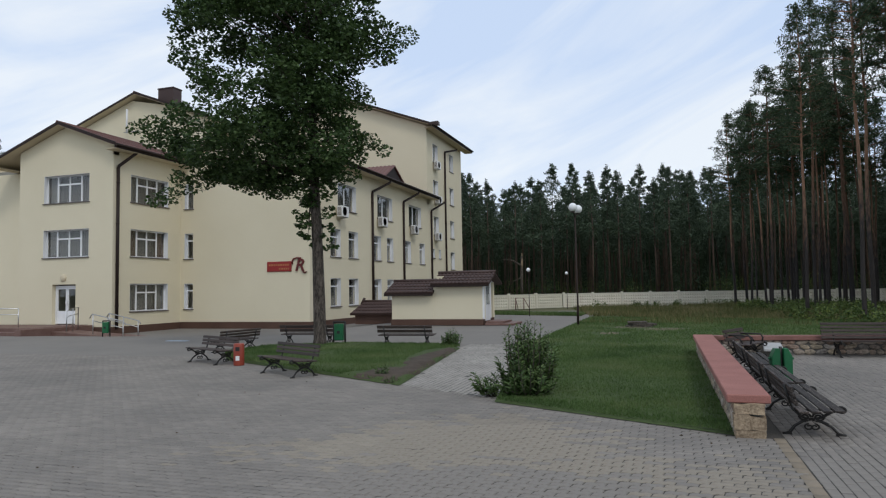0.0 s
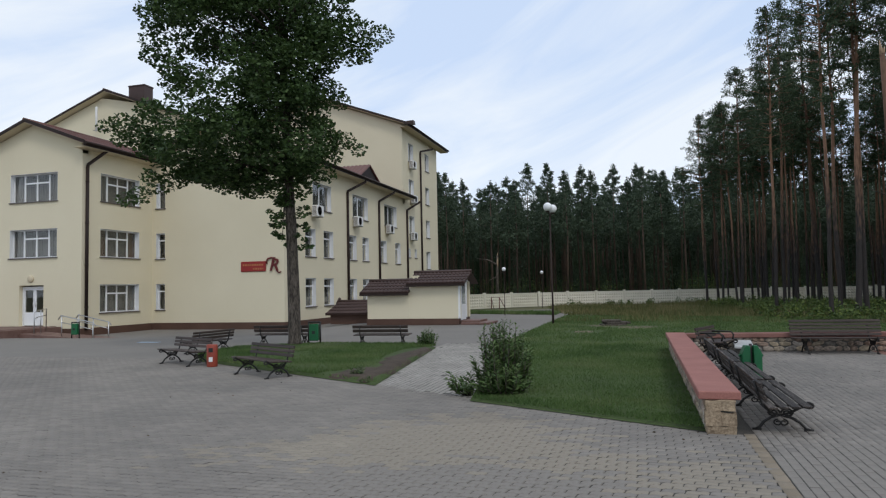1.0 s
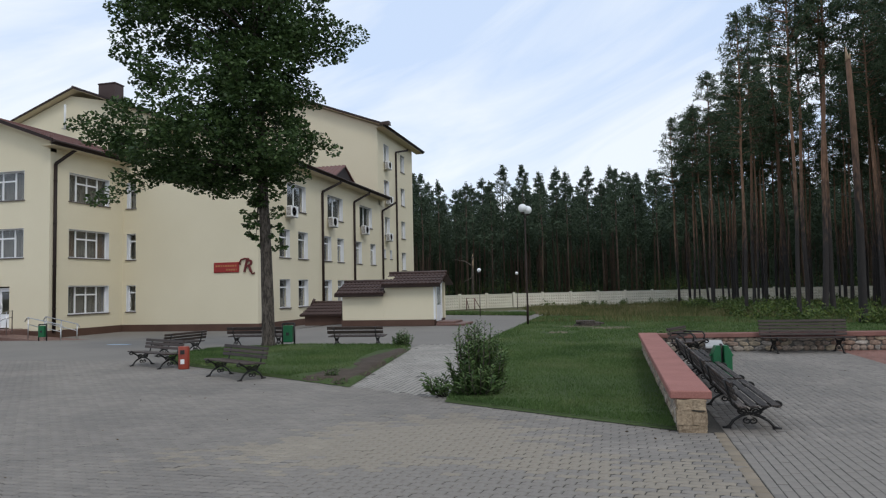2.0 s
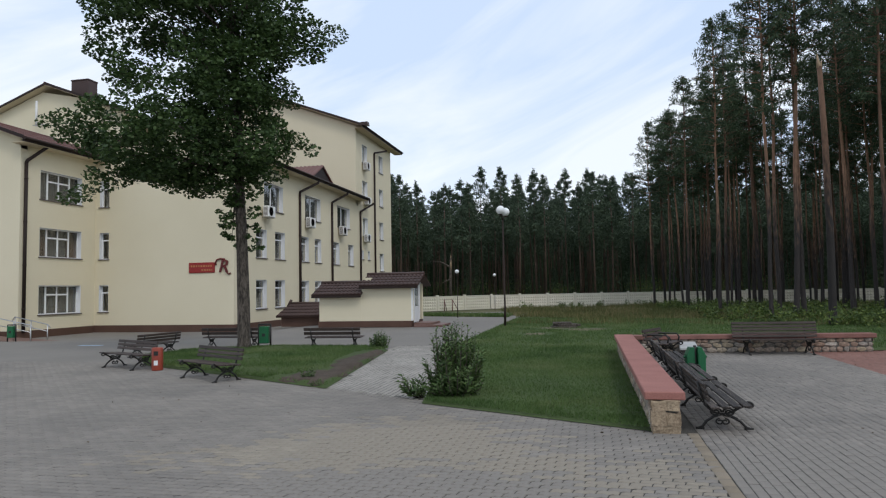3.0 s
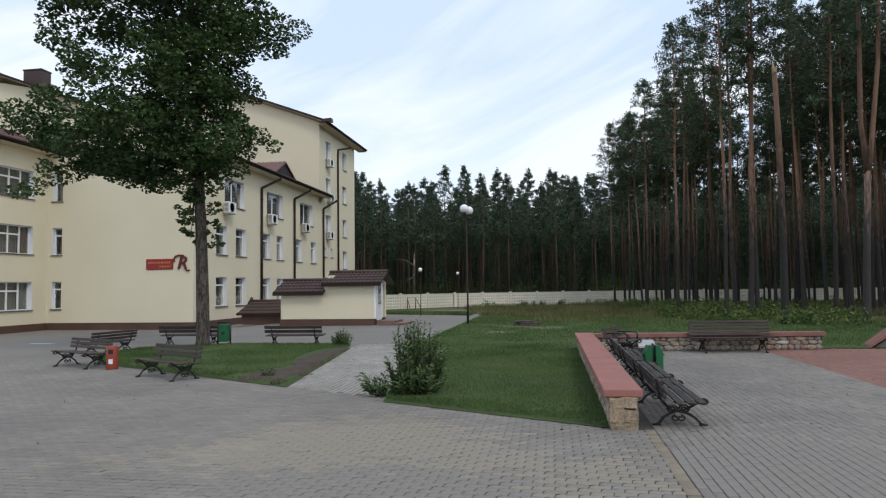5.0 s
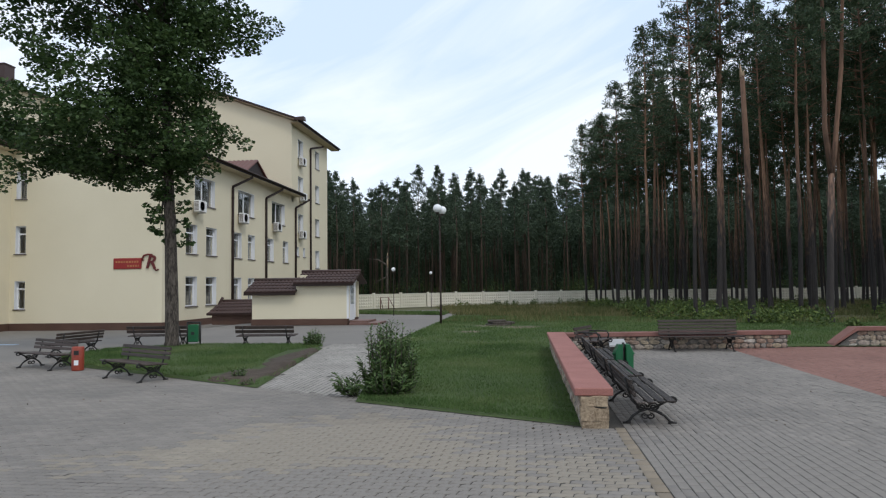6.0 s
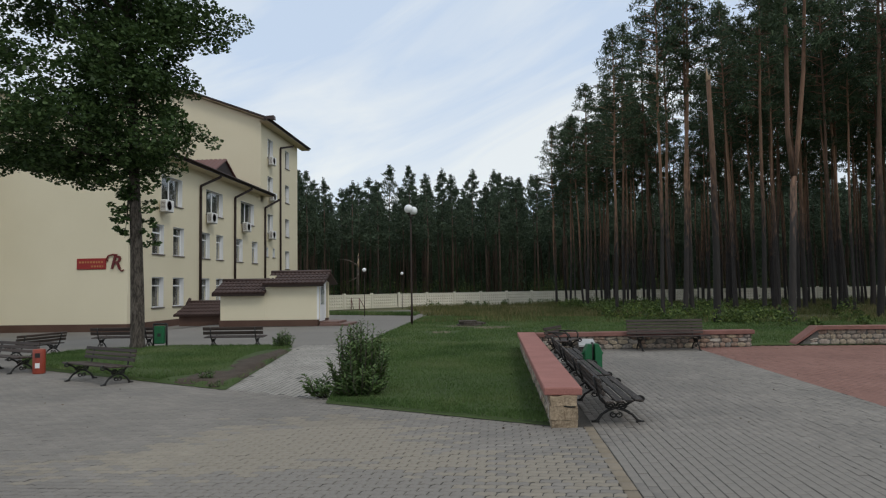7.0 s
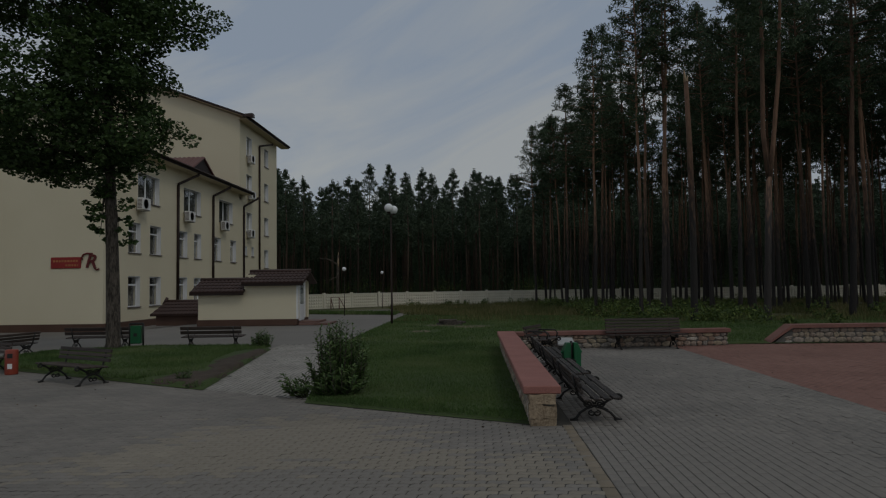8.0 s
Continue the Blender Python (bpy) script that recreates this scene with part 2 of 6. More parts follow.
BARK_PINE = pine_bark()
SPLIT_WOOD = mat("pale_split_wood", (0.30, 0.21, 0.13), (0.44, 0.33, 0.22), 0.85, 4, 30, 0.5, stretch=(4, 4, 0.5))
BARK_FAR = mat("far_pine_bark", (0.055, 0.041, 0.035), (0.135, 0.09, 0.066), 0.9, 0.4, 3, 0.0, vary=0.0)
OAK_LEAF = island_mat("oak_leaf", [(0.028, 0.056, 0.018), (0.050, 0.092, 0.027), (0.080, 0.130, 0.040)], 0.55, bump=0, translucent=0.25)
BUSH_LEAF = island_mat("bush_leaf", [(0.048, 0.092, 0.028), (0.090, 0.150, 0.045), (0.15, 0.21, 0.08)], 0.5, bump=0, translucent=0.25)
DRY_LEAF = island_mat("dry_fallen_leaf", [(0.03, 0.022, 0.014), (0.07, 0.048, 0.028), (0.13, 0.09, 0.05)], 0.8, bump=0)
NEEDLE = island_mat("pine_needles", [(0.027, 0.049, 0.027), (0.051, 0.081, 0.041), (0.080, 0.115, 0.057)], 0.7, bump=0, translucent=0.15)
NEEDLE_FAR = island_mat("far_pine_needles", [(0.032, 0.052, 0.033), (0.052, 0.080, 0.048), (0.078, 0.110, 0.064)], 0.8, bump=0)
GRASS = island_mat("grass_blades", [(0.042, 0.082, 0.022), (0.080, 0.138, 0.036), (0.17, 0.20, 0.085)], 0.7, bump=0, translucent=0.25, broad=0.45)
DRY_GRASS = island_mat("meadow_blades", [(0.05, 0.076, 0.023), (0.115, 0.12, 0.042), (0.27, 0.21, 0.11)], 0.8, bump=0, translucent=0.2, broad=0.3)
UNDERGROWTH = island_mat("undergrowth_leaf", [(0.035, 0.062, 0.016), (0.066, 0.104, 0.025), (0.16, 0.205, 0.05)], 0.6, bump=0, translucent=0.25)
PAVER = island_mat("grey_concrete_paver", [(0.165, 0.152, 0.138), (0.208, 0.190, 0.169), (0.258, 0.235, 0.207)], 0.85, 70, 0.5, broad=0.5)
PAVER_BUFF = island_mat("buff_concrete_paver", [(0.200, 0.177, 0.146), (0.246, 0.217, 0.176), (0.292, 0.258, 0.207)], 0.85, 70, 0.5, broad=0.5)
PAVER_PALE = island_mat("pale_concrete_paver", [(0.24, 0.225, 0.20), (0.30, 0.28, 0.25), (0.37, 0.345, 0.31)], 0.85, 70, 0.5, broad=0.8)
PAVER_TAN = island_mat("tan_concrete_paver", [(0.175, 0.145, 0.105), (0.215, 0.178, 0.132), (0.25, 0.21, 0.16)], 0.85, 70, 0.5, broad=0.8)
PAVER_RED = island_mat("red_concrete_paver", [(0.19, 0.100, 0.080), (0.23, 0.122, 0.098), (0.27, 0.148, 0.120)], 0.85, 70, 0.5, broad=0.5)


def glass_mat():
    m, n, l, p = nodes_of("window_glass")
    p.inputs["Base Color"].default_value = (0.92, 0.95, 0.95, 1)
    p.inputs["Roughness"].default_value = 0.02
    p.inputs["Transmission Weight"].default_value = 1.0
    p.inputs["IOR"].default_value = 1.45
    return m


GLASS = glass_mat()


# ---- mesh helpers ----
def mesh_ob(name, bm, material, parent=None, label=""):
    me = bpy.data.meshes.new(name)
    bm.to_mesh(me)
    bm.free()
    if material:
        me.materials.append(material)
    ob = new(name, me)
    if parent:
        ob.parent = parent
    if label:
        tagged(ob, label)
    return ob


part = mesh_ob


def raw_ob(name, verts, faces, material, parent=None, label="", smooth=False):
    me = bpy.data.meshes.new(name)
    me.from_pydata(verts, [], faces)
    me.materials.append(material)
    if smooth:
        me.polygons.foreach_set("use_smooth", [True] * len(me.polygons))
    ob = new(name, me)
    if parent:
        ob.parent = parent
    if label:
        tagged(ob, label)
    return ob


def quads_ob(name, q, material, parent=None):
    """A mesh of loose quads or triangles from an array of shape (n, k, 3)."""
    n, k = q.shape[:2]
    me = bpy.data.meshes.new(name)
    me.vertices.add(n * k)
    me.vertices.foreach_set("co", np.ascontiguousarray(q, np.float32).ravel())
    me.loops.add(n * k)
    me.loops.foreach_set("vertex_index", np.arange(n * k, dtype=np.int32))
    me.polygons.add(n)
    me.polygons.foreach_set("loop_start", np.arange(0, n * k, k, dtype=np.int32))
    me.update(calc_edges=True)
    me.materials.append(material)
    ob = new(name, me)
    if parent:
        ob.parent = parent
    return ob


def box(bm, x0, x1, y0, y1, z0, z1, bevel=0.0, m=None):
    vs = [bm.verts.new(p) for p in ((x0, y0, z0), (x1, y0, z0), (x1, y1, z0), (x0, y1, z0), (x0, y0, z1), (x1, y0, z1), (x1, y1, z1), (x0, y1, z1))]
    fs = [bm.faces.new([vs[i] for i in f]) for f in ((3, 2, 1, 0), (4, 5, 6, 7), (0, 1, 5, 4), (1, 2, 6, 5), (2, 3, 7, 6), (3, 0, 4, 7))]
    if bevel:
        es = list({e for f in fs for e in f.edges})
        r = bmesh.ops.bevel(bm, geom=es, offset=bevel, segments=1, affect="EDGES")
        vs = list({v for f in r["faces"] for v in f.verts})
    if m is not None:
        bmesh.ops.transform(bm, matrix=m, verts=vs)
    return vs


def boxed(name, dims, material, parent=None, bevel=0.0, label="", m=None):
    bm = bmesh.new()
    box(bm, *dims, bevel=bevel, m=m)
    return mesh_ob(name, bm, material, parent, label)


def tube(bm, pts, radius, sides=8, radii=None):
    """A round tube along a polyline, with closed ends."""
    pts = [Vector(p) for p in pts]
    rings, up = [], None
    for i, p in enumerate(pts):
        d = (pts[min(i + 1, len(pts) - 1)] - pts[max(i - 1, 0)]).normalized()
        if up is None:
            up = Vector((0, 0, 1)) if abs(d.z) < 0.9 else Vector((1, 0, 0))
        a = d.cross(up).normalized()
        b = a.cross(d).normalized()
        up = b
        r = radii[i] if radii else radius
        rings.append([bm.verts.new(p + (a * math.cos(k * math.tau / sides) + b * math.sin(k * math.tau / sides)) * r) for k in range(sides)])
    for r0, r1 in zip(rings, rings[1:]):
        for k in range(sides):
            f = bm.faces.new((r0[k], r0[(k + 1) % sides], r1[(k + 1) % sides], r1[k]))
            f.smooth = True
    bm.faces.new(rings[0][::-1])
    bm.faces.new(rings[-1])


def tubed(name, pts, radius, material, parent=None, sides=8, radii=None, label=""):
    bm = bmesh.new()
    tube(bm, pts, radius, sides, radii)
    return mesh_ob(name, bm, material, parent, label)


def prism(bm, poly, z0, z1):
    a = [bm.verts.new((x, y, z0)) for x, y in poly]
    b = [bm.verts.new((x, y, z1)) for x, y in poly]
    bm.faces.new(b)
    bm.faces.new(a[::-1])
    for i in range(len(poly)):
        j = (i + 1) % len(poly)
        bm.faces.new((a[i], a[j], b[j], b[i]))


def prismed(name, poly, z0, z1, material, parent=None, label=""):
    bm = bmesh.new()
    prism(bm, poly, z0, z1)
    bmesh.ops.recalc_face_normals(bm, faces=bm.faces)
    return mesh_ob(name, bm, material, parent, label)


def empty(name, x=0, y=0, z=0, turn=0):
    e = new(name)
    e.matrix_world = pose(x, y, z, 0, 0, turn)
    return e


def inside(pts, poly):
    """Which of the points (n, 2) lie in the polygon."""
    x, y = pts[:, 0], pts[:, 1]
    r = np.zeros(len(pts), bool)
    for (x0, y0), (x1, y1) in zip(poly, poly[1:] + poly[:1]):
        cut = ((y0 > y) != (y1 > y)) & (x < (x1 - x0) * (y - y0) / ((y1 - y0) or 1e-9) + x0)
        r ^= cut
    return r


# ---- ground ----
def sheet(name, poly, z, material, label, thick=0.0, category="ground"):
    if thick:
        ob = prismed(name, poly, z - thick, z, material)
    else:
        bm = bmesh.new()
        bm.faces.new([bm.verts.new((x, y, z)) for x, y in poly])
        bmesh.ops.recalc_face_normals(bm, faces=bm.faces)
        ob = mesh_ob(name, bm, material)
    return tagged(ob, label, category, kind="structure")


def dip(x, y):
    """How far the yard before the building lies below the square."""
    def ease(t):
        t = min(1, max(0, t))
        return t * t * (3 - 2 * t)
    return 0.28 * ease((-14.0 - x) / 4.0) * ease((y - 21.5) / 7.0)


def laid(name, xs, ys, z, material, label, category, keep=None):
    """A sheet over the given lines in x and y that follows the dip of the yard."""
    bm = bmesh.new()
    vs = [[bm.verts.new((x, y, z - dip(x, y))) for y in ys] for x in xs]
    for i in range(len(xs) - 1):
        for j in range(len(ys) - 1):
            if keep is None or keep((xs[i] + xs[i + 1]) / 2, (ys[j] + ys[j + 1]) / 2):
                bm.faces.new((vs[i][j], vs[i + 1][j], vs[i + 1][j + 1], vs[i][j + 1])).smooth = True
    return tagged(mesh_ob(name, bm, material), label, category, kind="structure")


fine_x = [-62.0, -52.0, -44.0, -38.0, *np.arange(-34.0, -12.9, 1.0).tolist()]
fine_y = [20.0, *np.arange(21.0, 33.1, 1.0).tolist(), 36.0, 44.0, 52.0]
laid("ground", [-900.0, *fine_x, 0.0, 900.0], [-900.0, -20.0, *fine_y, 60.0, 1500.0], -0.06, MEADOW, "rough grassy ground reaching to the horizon", "ground")
laid("road", [*fine_x, -9.5, -4.33], [-20.0, 0.0, *fine_y], -0.012, ASPHALT, "worn grey paved yard in front of the hotel building", "road")
sheet("pavement", [(-16, -12), (30, -12), (30, 19.7), (1.0, 19.7), (1.0, 8.7), (0.72, 8.65), (-10.4, 14.95), (-12.0, 15.9), (-16, 15.9)], -0.008, JOINT, "grey interlocking concrete paving of the square", category="pavement")
sheet("pavement", [(-16, -12), (30, -12), (30, 4.13), (-16, 4.13)], -0.003, ASPHALT, "plain grey paving of the square behind", category="pavement")
sheet("footpath", [(-4.82, 11.78), (-2.65, 10.42), (-4.29, 21.15), (-5.96, 21.2), (-5.96, 19.53)], -0.004, JOINT, "straight paved footpath between two lawns", category="pavement")

LAWN = [(-2.65, 10.42), (0.74, 8.72), (0.74, 18.85), (7.1, 19.75), (7.25, 19.68), (8.6, 19.75), (30, 20.1), (30, 24), (-4.3, 40.2), (-4.29, 21.15)]
ISLAND = [(-4.82, 11.80), (-5.96, 19.53), (-6.5, 20.2), (-10.0, 20.3), (-12.3, 18.9), (-12.5, 17.0), (-11.2, 15.3)]
SOILBED = [(-4.84, 11.84), (-5.94, 19.40), (-6.55, 18.2), (-6.3, 16.0), (-5.75, 14.2), (-6.6, 12.80)]


def mound(name, poly, top, rise, material, label, step=0.5, rim=0.02):
    """A lawn bed: a grid cut to the outline, with an uneven top that falls to its rim."""
    p = np.array(poly)
    bm = bmesh.new()
    bm.faces.new([bm.verts.new((x, y, top)) for x, y in poly])
    lo, hi = p.min(0), p.max(0)
    for axis in (0, 1):
        for c in np.arange(lo[axis] + step, hi[axis], step):
            co, no = ([c, 0, 0], [1, 0, 0]) if axis == 0 else ([0, c, 0], [0, 1, 0])
            bmesh.ops.bisect_plane(bm, geom=bm.verts[:] + bm.edges[:] + bm.faces[:], plane_co=co, plane_no=no)
    for v in bm.verts:
        if not v.is_boundary:
            v.co.z += rise * (0.6 + 0.5 * noise.noise(v.co * 0.6))
        else:
            v.co.z -= rim
    bmesh.ops.recalc_face_normals(bm, faces=bm.faces)
    for f in bm.faces:
        f.smooth = True
        if f.normal.z < 0:
            f.normal_flip()
    return tagged(mesh_ob(name, bm, material), label, "lawn", kind="structure")


mound("lawn", LAWN, 0.03, 0.04, TURF, "mown green lawn beside the stone wall", 1.0)
mound("lawn", ISLAND, 0.03, 0.10, TURF, "mown grass island round the oak tree")
mound("soil_bed", SOILBED, 0.05, 0.10, SOIL, "bare dark soil along the edge of the lawn", 0.25, 0.055)


# ---- building ----
def wall(name, axis, pos, u0, u1, z0, z1, holes, label, thick=0.4, out=-1, top=None, material=None):
    """An upright wall in the plane y=pos (axis 'y', runs along x) or x=pos (axis 'x', runs along y). out: the side that faces outdoors.
    holes: (u0, u1, z0, z1). top: a function u -> height for a gable."""
    us = sorted({u0, u1, *[h[0] for h in holes], *[h[1] for h in holes]})
    if top:
        us = sorted({*us, *np.linspace(u0, u1, 9).round(3).tolist()})
    zs = sorted({z0, z1, *[h[2] for h in holes], *[h[3] for h in holes]})
    bm = bmesh.new()
    back = pos - out * thick

    def at(u, z, d):
        return bm.verts.new((u, d, z) if axis == "y" else (d, u, z))

    def quad(a, b, c, d):
        bm.faces.new((a, b, c, d))

    for ua, ub in zip(us, us[1:]):
        for za, zb in zip(zs, zs[1:]):
            if any(h[0] <= ua and ub <= h[1] and h[2] <= za and zb <= h[3] for h in holes):
                continue
            for d in (pos, back):
                quad(at(ua, za, d), at(ub, za, d), at(ub, zb, d), at(ua, zb, d))
        if top:
            for d in (pos, back):
                quad(at(ua, z1, d), at(ub, z1, d), at(ub, top(ub), d), at(ua, top(ua), d))
            quad(at(ua, top(ua), pos), at(ub, top(ub), pos), at(ub, top(ub), back), at(ua, top(ua), back))
    for h in holes + [(u0, u1, z0, z1)]:
        cs = [(h[0], h[2]), (h[1], h[2]), (h[1], h[3]), (h[0], h[3])]
        for i, ((ua, za), (ub, zb)) in enumerate(zip(cs, cs[1:] + cs[:1])):
            if top and h is not holes and i == 2 and h == (u0, u1, z0, z1):
                continue
            quad(at(ua, za, pos), at(ub, zb, pos), at(ub, zb, back), at(ua, za, back))
    bmesh.ops.remove_doubles(bm, verts=bm.verts, dist=0.0005)
    bmesh.ops.recalc_face_normals(bm, faces=bm.faces)
    return tagged(mesh_ob(name, bm, material or PLASTER), label, "wall", kind="structure")


WIN = {"n": 0}
rng_win = random.Random(5)


def window(axis, pos, u0, u1, z0, z1, style="wide", out=-1, tall=False):
    """A plastic window set back in its opening: reveal lining, frame, bars, panes, sill and what hangs behind."""
    WIN["n"] += 1
    w, h = u1 - u0, z1 - z0
    e = new("window_%d" % WIN["n"])
    # local x runs along the wall, local y goes outdoors
    turn = {("y", -1): 180, ("x", 1): -90}[(axis, out)]
    mid = (u0 + u1) / 2
    e.matrix_world = pose(mid, pos, z0, 0, 0, turn) if axis == "y" else pose(pos, mid, z0, 0, 0, turn)
    names = {"wide": "wide white plastic window with net curtains in cream wall", "narrow": "narrow white plastic window in cream wall", "pair": "two-leaf white plastic window in cream wall", "small": "small white plastic window in cream wall"}
    tagged(e, names[style], "window", kind="structure")
    a, d = w / 2, -0.22
    bm = bmesh.new()
    f = 0.065
    for dims in ((-a, -a + f, d - 0.06, d, 0, h), (a - f, a, d - 0.06, d, 0, h), (-a + f, a - f, d - 0.06, d, 0, f), (-a + f, a - f, d - 0.06, d, h - f, h)):
        box(bm, *dims)
    fr = part("window_frame", bm, PVC, e)
    bm = bmesh.new()
    for dims in ((-a + 0.001, -a + 0.012, d, -0.003, 0.012, h - 0.012), (a - 0.012, a - 0.001, d, -0.003, 0.012, h - 0.012), (-a + 0.012, a - 0.012, d, -0.003, h - 0.012, h - 0.001)):
        box(bm, *dims)
    part("reveal", bm, PVC, e)
    boxed("window_sill", (-a - 0.05, a + 0.05, d, 0.07, -0.045, 0.012), SILL, e, 0.006)
    bars = []
    if style == "wide":
        cuts = [-a + 0.24 * w, 0, a - 0.24 * w]
        tr = 0.68 * h
        panes = [(-a + f, cuts[0], f, h - f), (cuts[2], a - f, f, h - f), (cuts[0], 0, f, tr), (0, cuts[2], f, tr), (cuts[0], 0, tr, h - f), (0, cuts[2], tr, h - f)]
        bars = [(cuts[0] - 0.045, cuts[0] + 0.045, f, h - f), (cuts[2] - 0.045, cuts[2] + 0.045, f, h - f), (-0.045, 0.045, f, tr - 0.04), (-0.03, 0.03, tr + 0.04, h - f), (cuts[0] + 0.045, cuts[2] - 0.045, tr - 0.04, tr + 0.04)]
    elif style == "pair":
        panes = [(-a + f, 0, f, h - f), (0, a - f, f, h - f)]
        bars = [(-0.05, 0.05, f, h - f)]
    elif style == "narrow":
        tr = 0.72 * h
        panes = [(-a + f, a - f, f, tr), (-a + f, a - f, tr, h - f)]
        bars = [(-a + f, a - f, tr - 0.04, tr + 0.04)]
    else:
        panes = [(-a + f, a - f, f, h - f)]
    for b in bars:
        boxed("glazing_bar", (b[0], b[1], d - 0.058, d - 0.002, b[2], b[3]), PVC, fr)
    for q in panes:
        ob = boxed("pane", (q[0], q[1], d - 0.038, d - 0.03, q[2], q[3]), GLASS, fr)
        ob.visible_shadow = False
    # curtains: folded sheets hung behind the panes
    k = rng_win.random()
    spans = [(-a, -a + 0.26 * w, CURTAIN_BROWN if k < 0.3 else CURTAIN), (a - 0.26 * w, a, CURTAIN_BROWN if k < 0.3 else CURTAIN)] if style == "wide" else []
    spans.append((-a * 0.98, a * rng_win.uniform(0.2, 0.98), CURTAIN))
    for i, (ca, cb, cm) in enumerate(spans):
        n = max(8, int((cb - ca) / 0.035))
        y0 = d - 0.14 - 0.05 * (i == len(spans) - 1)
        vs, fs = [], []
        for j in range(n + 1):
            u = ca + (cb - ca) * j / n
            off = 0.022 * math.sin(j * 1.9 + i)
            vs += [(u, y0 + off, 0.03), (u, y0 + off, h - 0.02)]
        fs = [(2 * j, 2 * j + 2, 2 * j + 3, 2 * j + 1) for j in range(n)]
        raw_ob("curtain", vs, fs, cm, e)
    return e


XA, YA, YS, XR = -27.79, 28.24, 33.52, -18.98
XL = -34.4
P = 0.37
S1, S2, S3, WH = 0.85, 3.86, 6.87, 1.54


def gable(peak_x, peak_z):
    return lambda u: peak_z - P * abs(u - peak_x)


# left wing
front_w = [(-32.6, -29.4, S2, S2 + WH), (-32.6, -29.4, S3, S3 + WH)]
door_hole = (-31.9, -30.25, 0.2, 2.4)
wall("wall_front", "y", YA, XL, XA, -0.35, 9.3, front_w + [door_hole], "cream plaster gable wall with two windows and a door", top=gable(-31.15, 11.05))
side_w = [(29.5, 32.45, s, s + WH) for s in (S1, S2, S3)]
wall("wall_side", "x", XA, YA + 0.4, YS, -0.35, 9.6, side_w, "cream plaster side wall with three windows", out=1)
wall("wall_left", "y", YA + 1.2, -48, XL, -0.35, 9.0, [], "cream plaster wall set back beside the gable")
wall("wall_return", "x", XL, YA + 0.4, YA + 1.2, -0.35, 9.0, [], "cream plaster return wall", out=1)
sign_w = [(-27.5, -26.87, s, s + WH) for s in (S1, S2, S3)]
wall("wall_sign", "y", YS, XA - 0.4, XR, -0.35, 9.4, sign_w, "wide blank cream plaster wall that carries the sign", top=gable(-23.4, 11.3))
for h in front_w:
    window("y", YA, *h)
for h in side_w:
    window("x", XA, *h, out=1)
for h in sign_w:
    window("y", YS, *h, style="narrow")

# long facade
low = []
for s in (S1, S2):
    for a, b in ((36.0, 37.35), (38.45, 39.85), (42.25, 43.6), (44.65, 45.85), (48.25, 49.5), (51.45, 52.7)):
        low.append((a, b, s, s + 1.72))
low3 = [(37.0, 39.6, S3 - 0.05, 8.5), (43.0, 45.75, S3 - 0.05, 8.5), (49.1, 51.9, S3 - 0.05, 8.5)]
wall("wall_facade", "x", XR, YS + 0.4, 54.0, -0.35, 9.5, low + low3, "long cream plaster facade with three rows of windows", out=1)
for h in low:
    window("x", XR, *h, style="narrow", out=1)
for h in low3:
    window("x", XR, *h, style="pair", out=1)

# tall block
tall = [(55.1, 56.5, z, z + 1.65) for z in (6.52, 9.75, 12.95)] + [(59.85, 61.1, z, z + 1.65) for z in (0.6, 3.6, 6.55, 9.68, 12.86)]
tiny = [(54.75, 55.3, 4.5, 5.3), (56.4, 57.0, 4.5, 5.3)]
wall("wall_tall", "x", XR - 0.003, 53.9, 63.7, -0.35, 15.65, tall + tiny, "tall cream plaster end block with two columns of windows", out=1)
for h in tall:
    window("x", XR, *h, style="pair", out=1)
for h in tiny:
    window("x", XR, *h, style="small", out=1)
wall("wall_gable", "y", 53.5, -35.0, XR, 9.0, 15.6, [], "blank cream plaster gable of the tall block", top=gable(-27.0, 18.8))
wall("wall_mid_gable", "y", 42.0, -52.0, -27.0, 8.0, 12.9, [], "cream plaster gable rising behind the wing", top=gable(-38.8, 17.32))
wall("wall_mid_side", "x", -27.0, 42.4, 53.5, 8.0, 12.9, [], "cream plaster side wall behind the oak", out=1)
wall("wall_back", "y", 63.7, -52.0, XR, 0, 15.0, [], "plain cream rear wall", out=1)
wall("wall_far_left", "x", -52.0, 29.8, 63.3, 0, 12.5, [], "plain cream far wall", out=-1)
for i, z in enumerate((3.3, 6.3, 9.3)):
    sheet("floor_slab", [(-47.5, 29.9), (XA - 0.45, 29.9), (XA - 0.45, 34.0), (XR - 0.45, 34.0), (XR - 0.45, 63.2), (-51.5, 63.2)], z, ROOM, "plain storey slab inside the building", 0.25, "floor")
for i, y in enumerate((41.2, 47.0, 53.2, 58.2)):
    tagged(boxed("wall_inside", (-23.0, XR - 0.45, y, y + 0.15, 0, 9.2), ROOM), "plain partition wall between rooms", "wall", kind="structure")
tagged(boxed("wall_corridor", (-23.2, -23.05, 34.2, 63.0, 0, 9.2), ROOM), "plain corridor wall inside the building", "wall", kind="structure")
tagged(boxed("wall_wing_inside", (-34.0, XA - 0.5, 32.9, 33.05, 0, 9.2), ROOM), "plain inner wall of the wing", "wall", kind="structure")


def plinth(name, dims):
    tagged(boxed(name, dims, PLINTH, bevel=0.01), "dark brown painted plinth at the foot of the wall", "plinth", kind="structure")


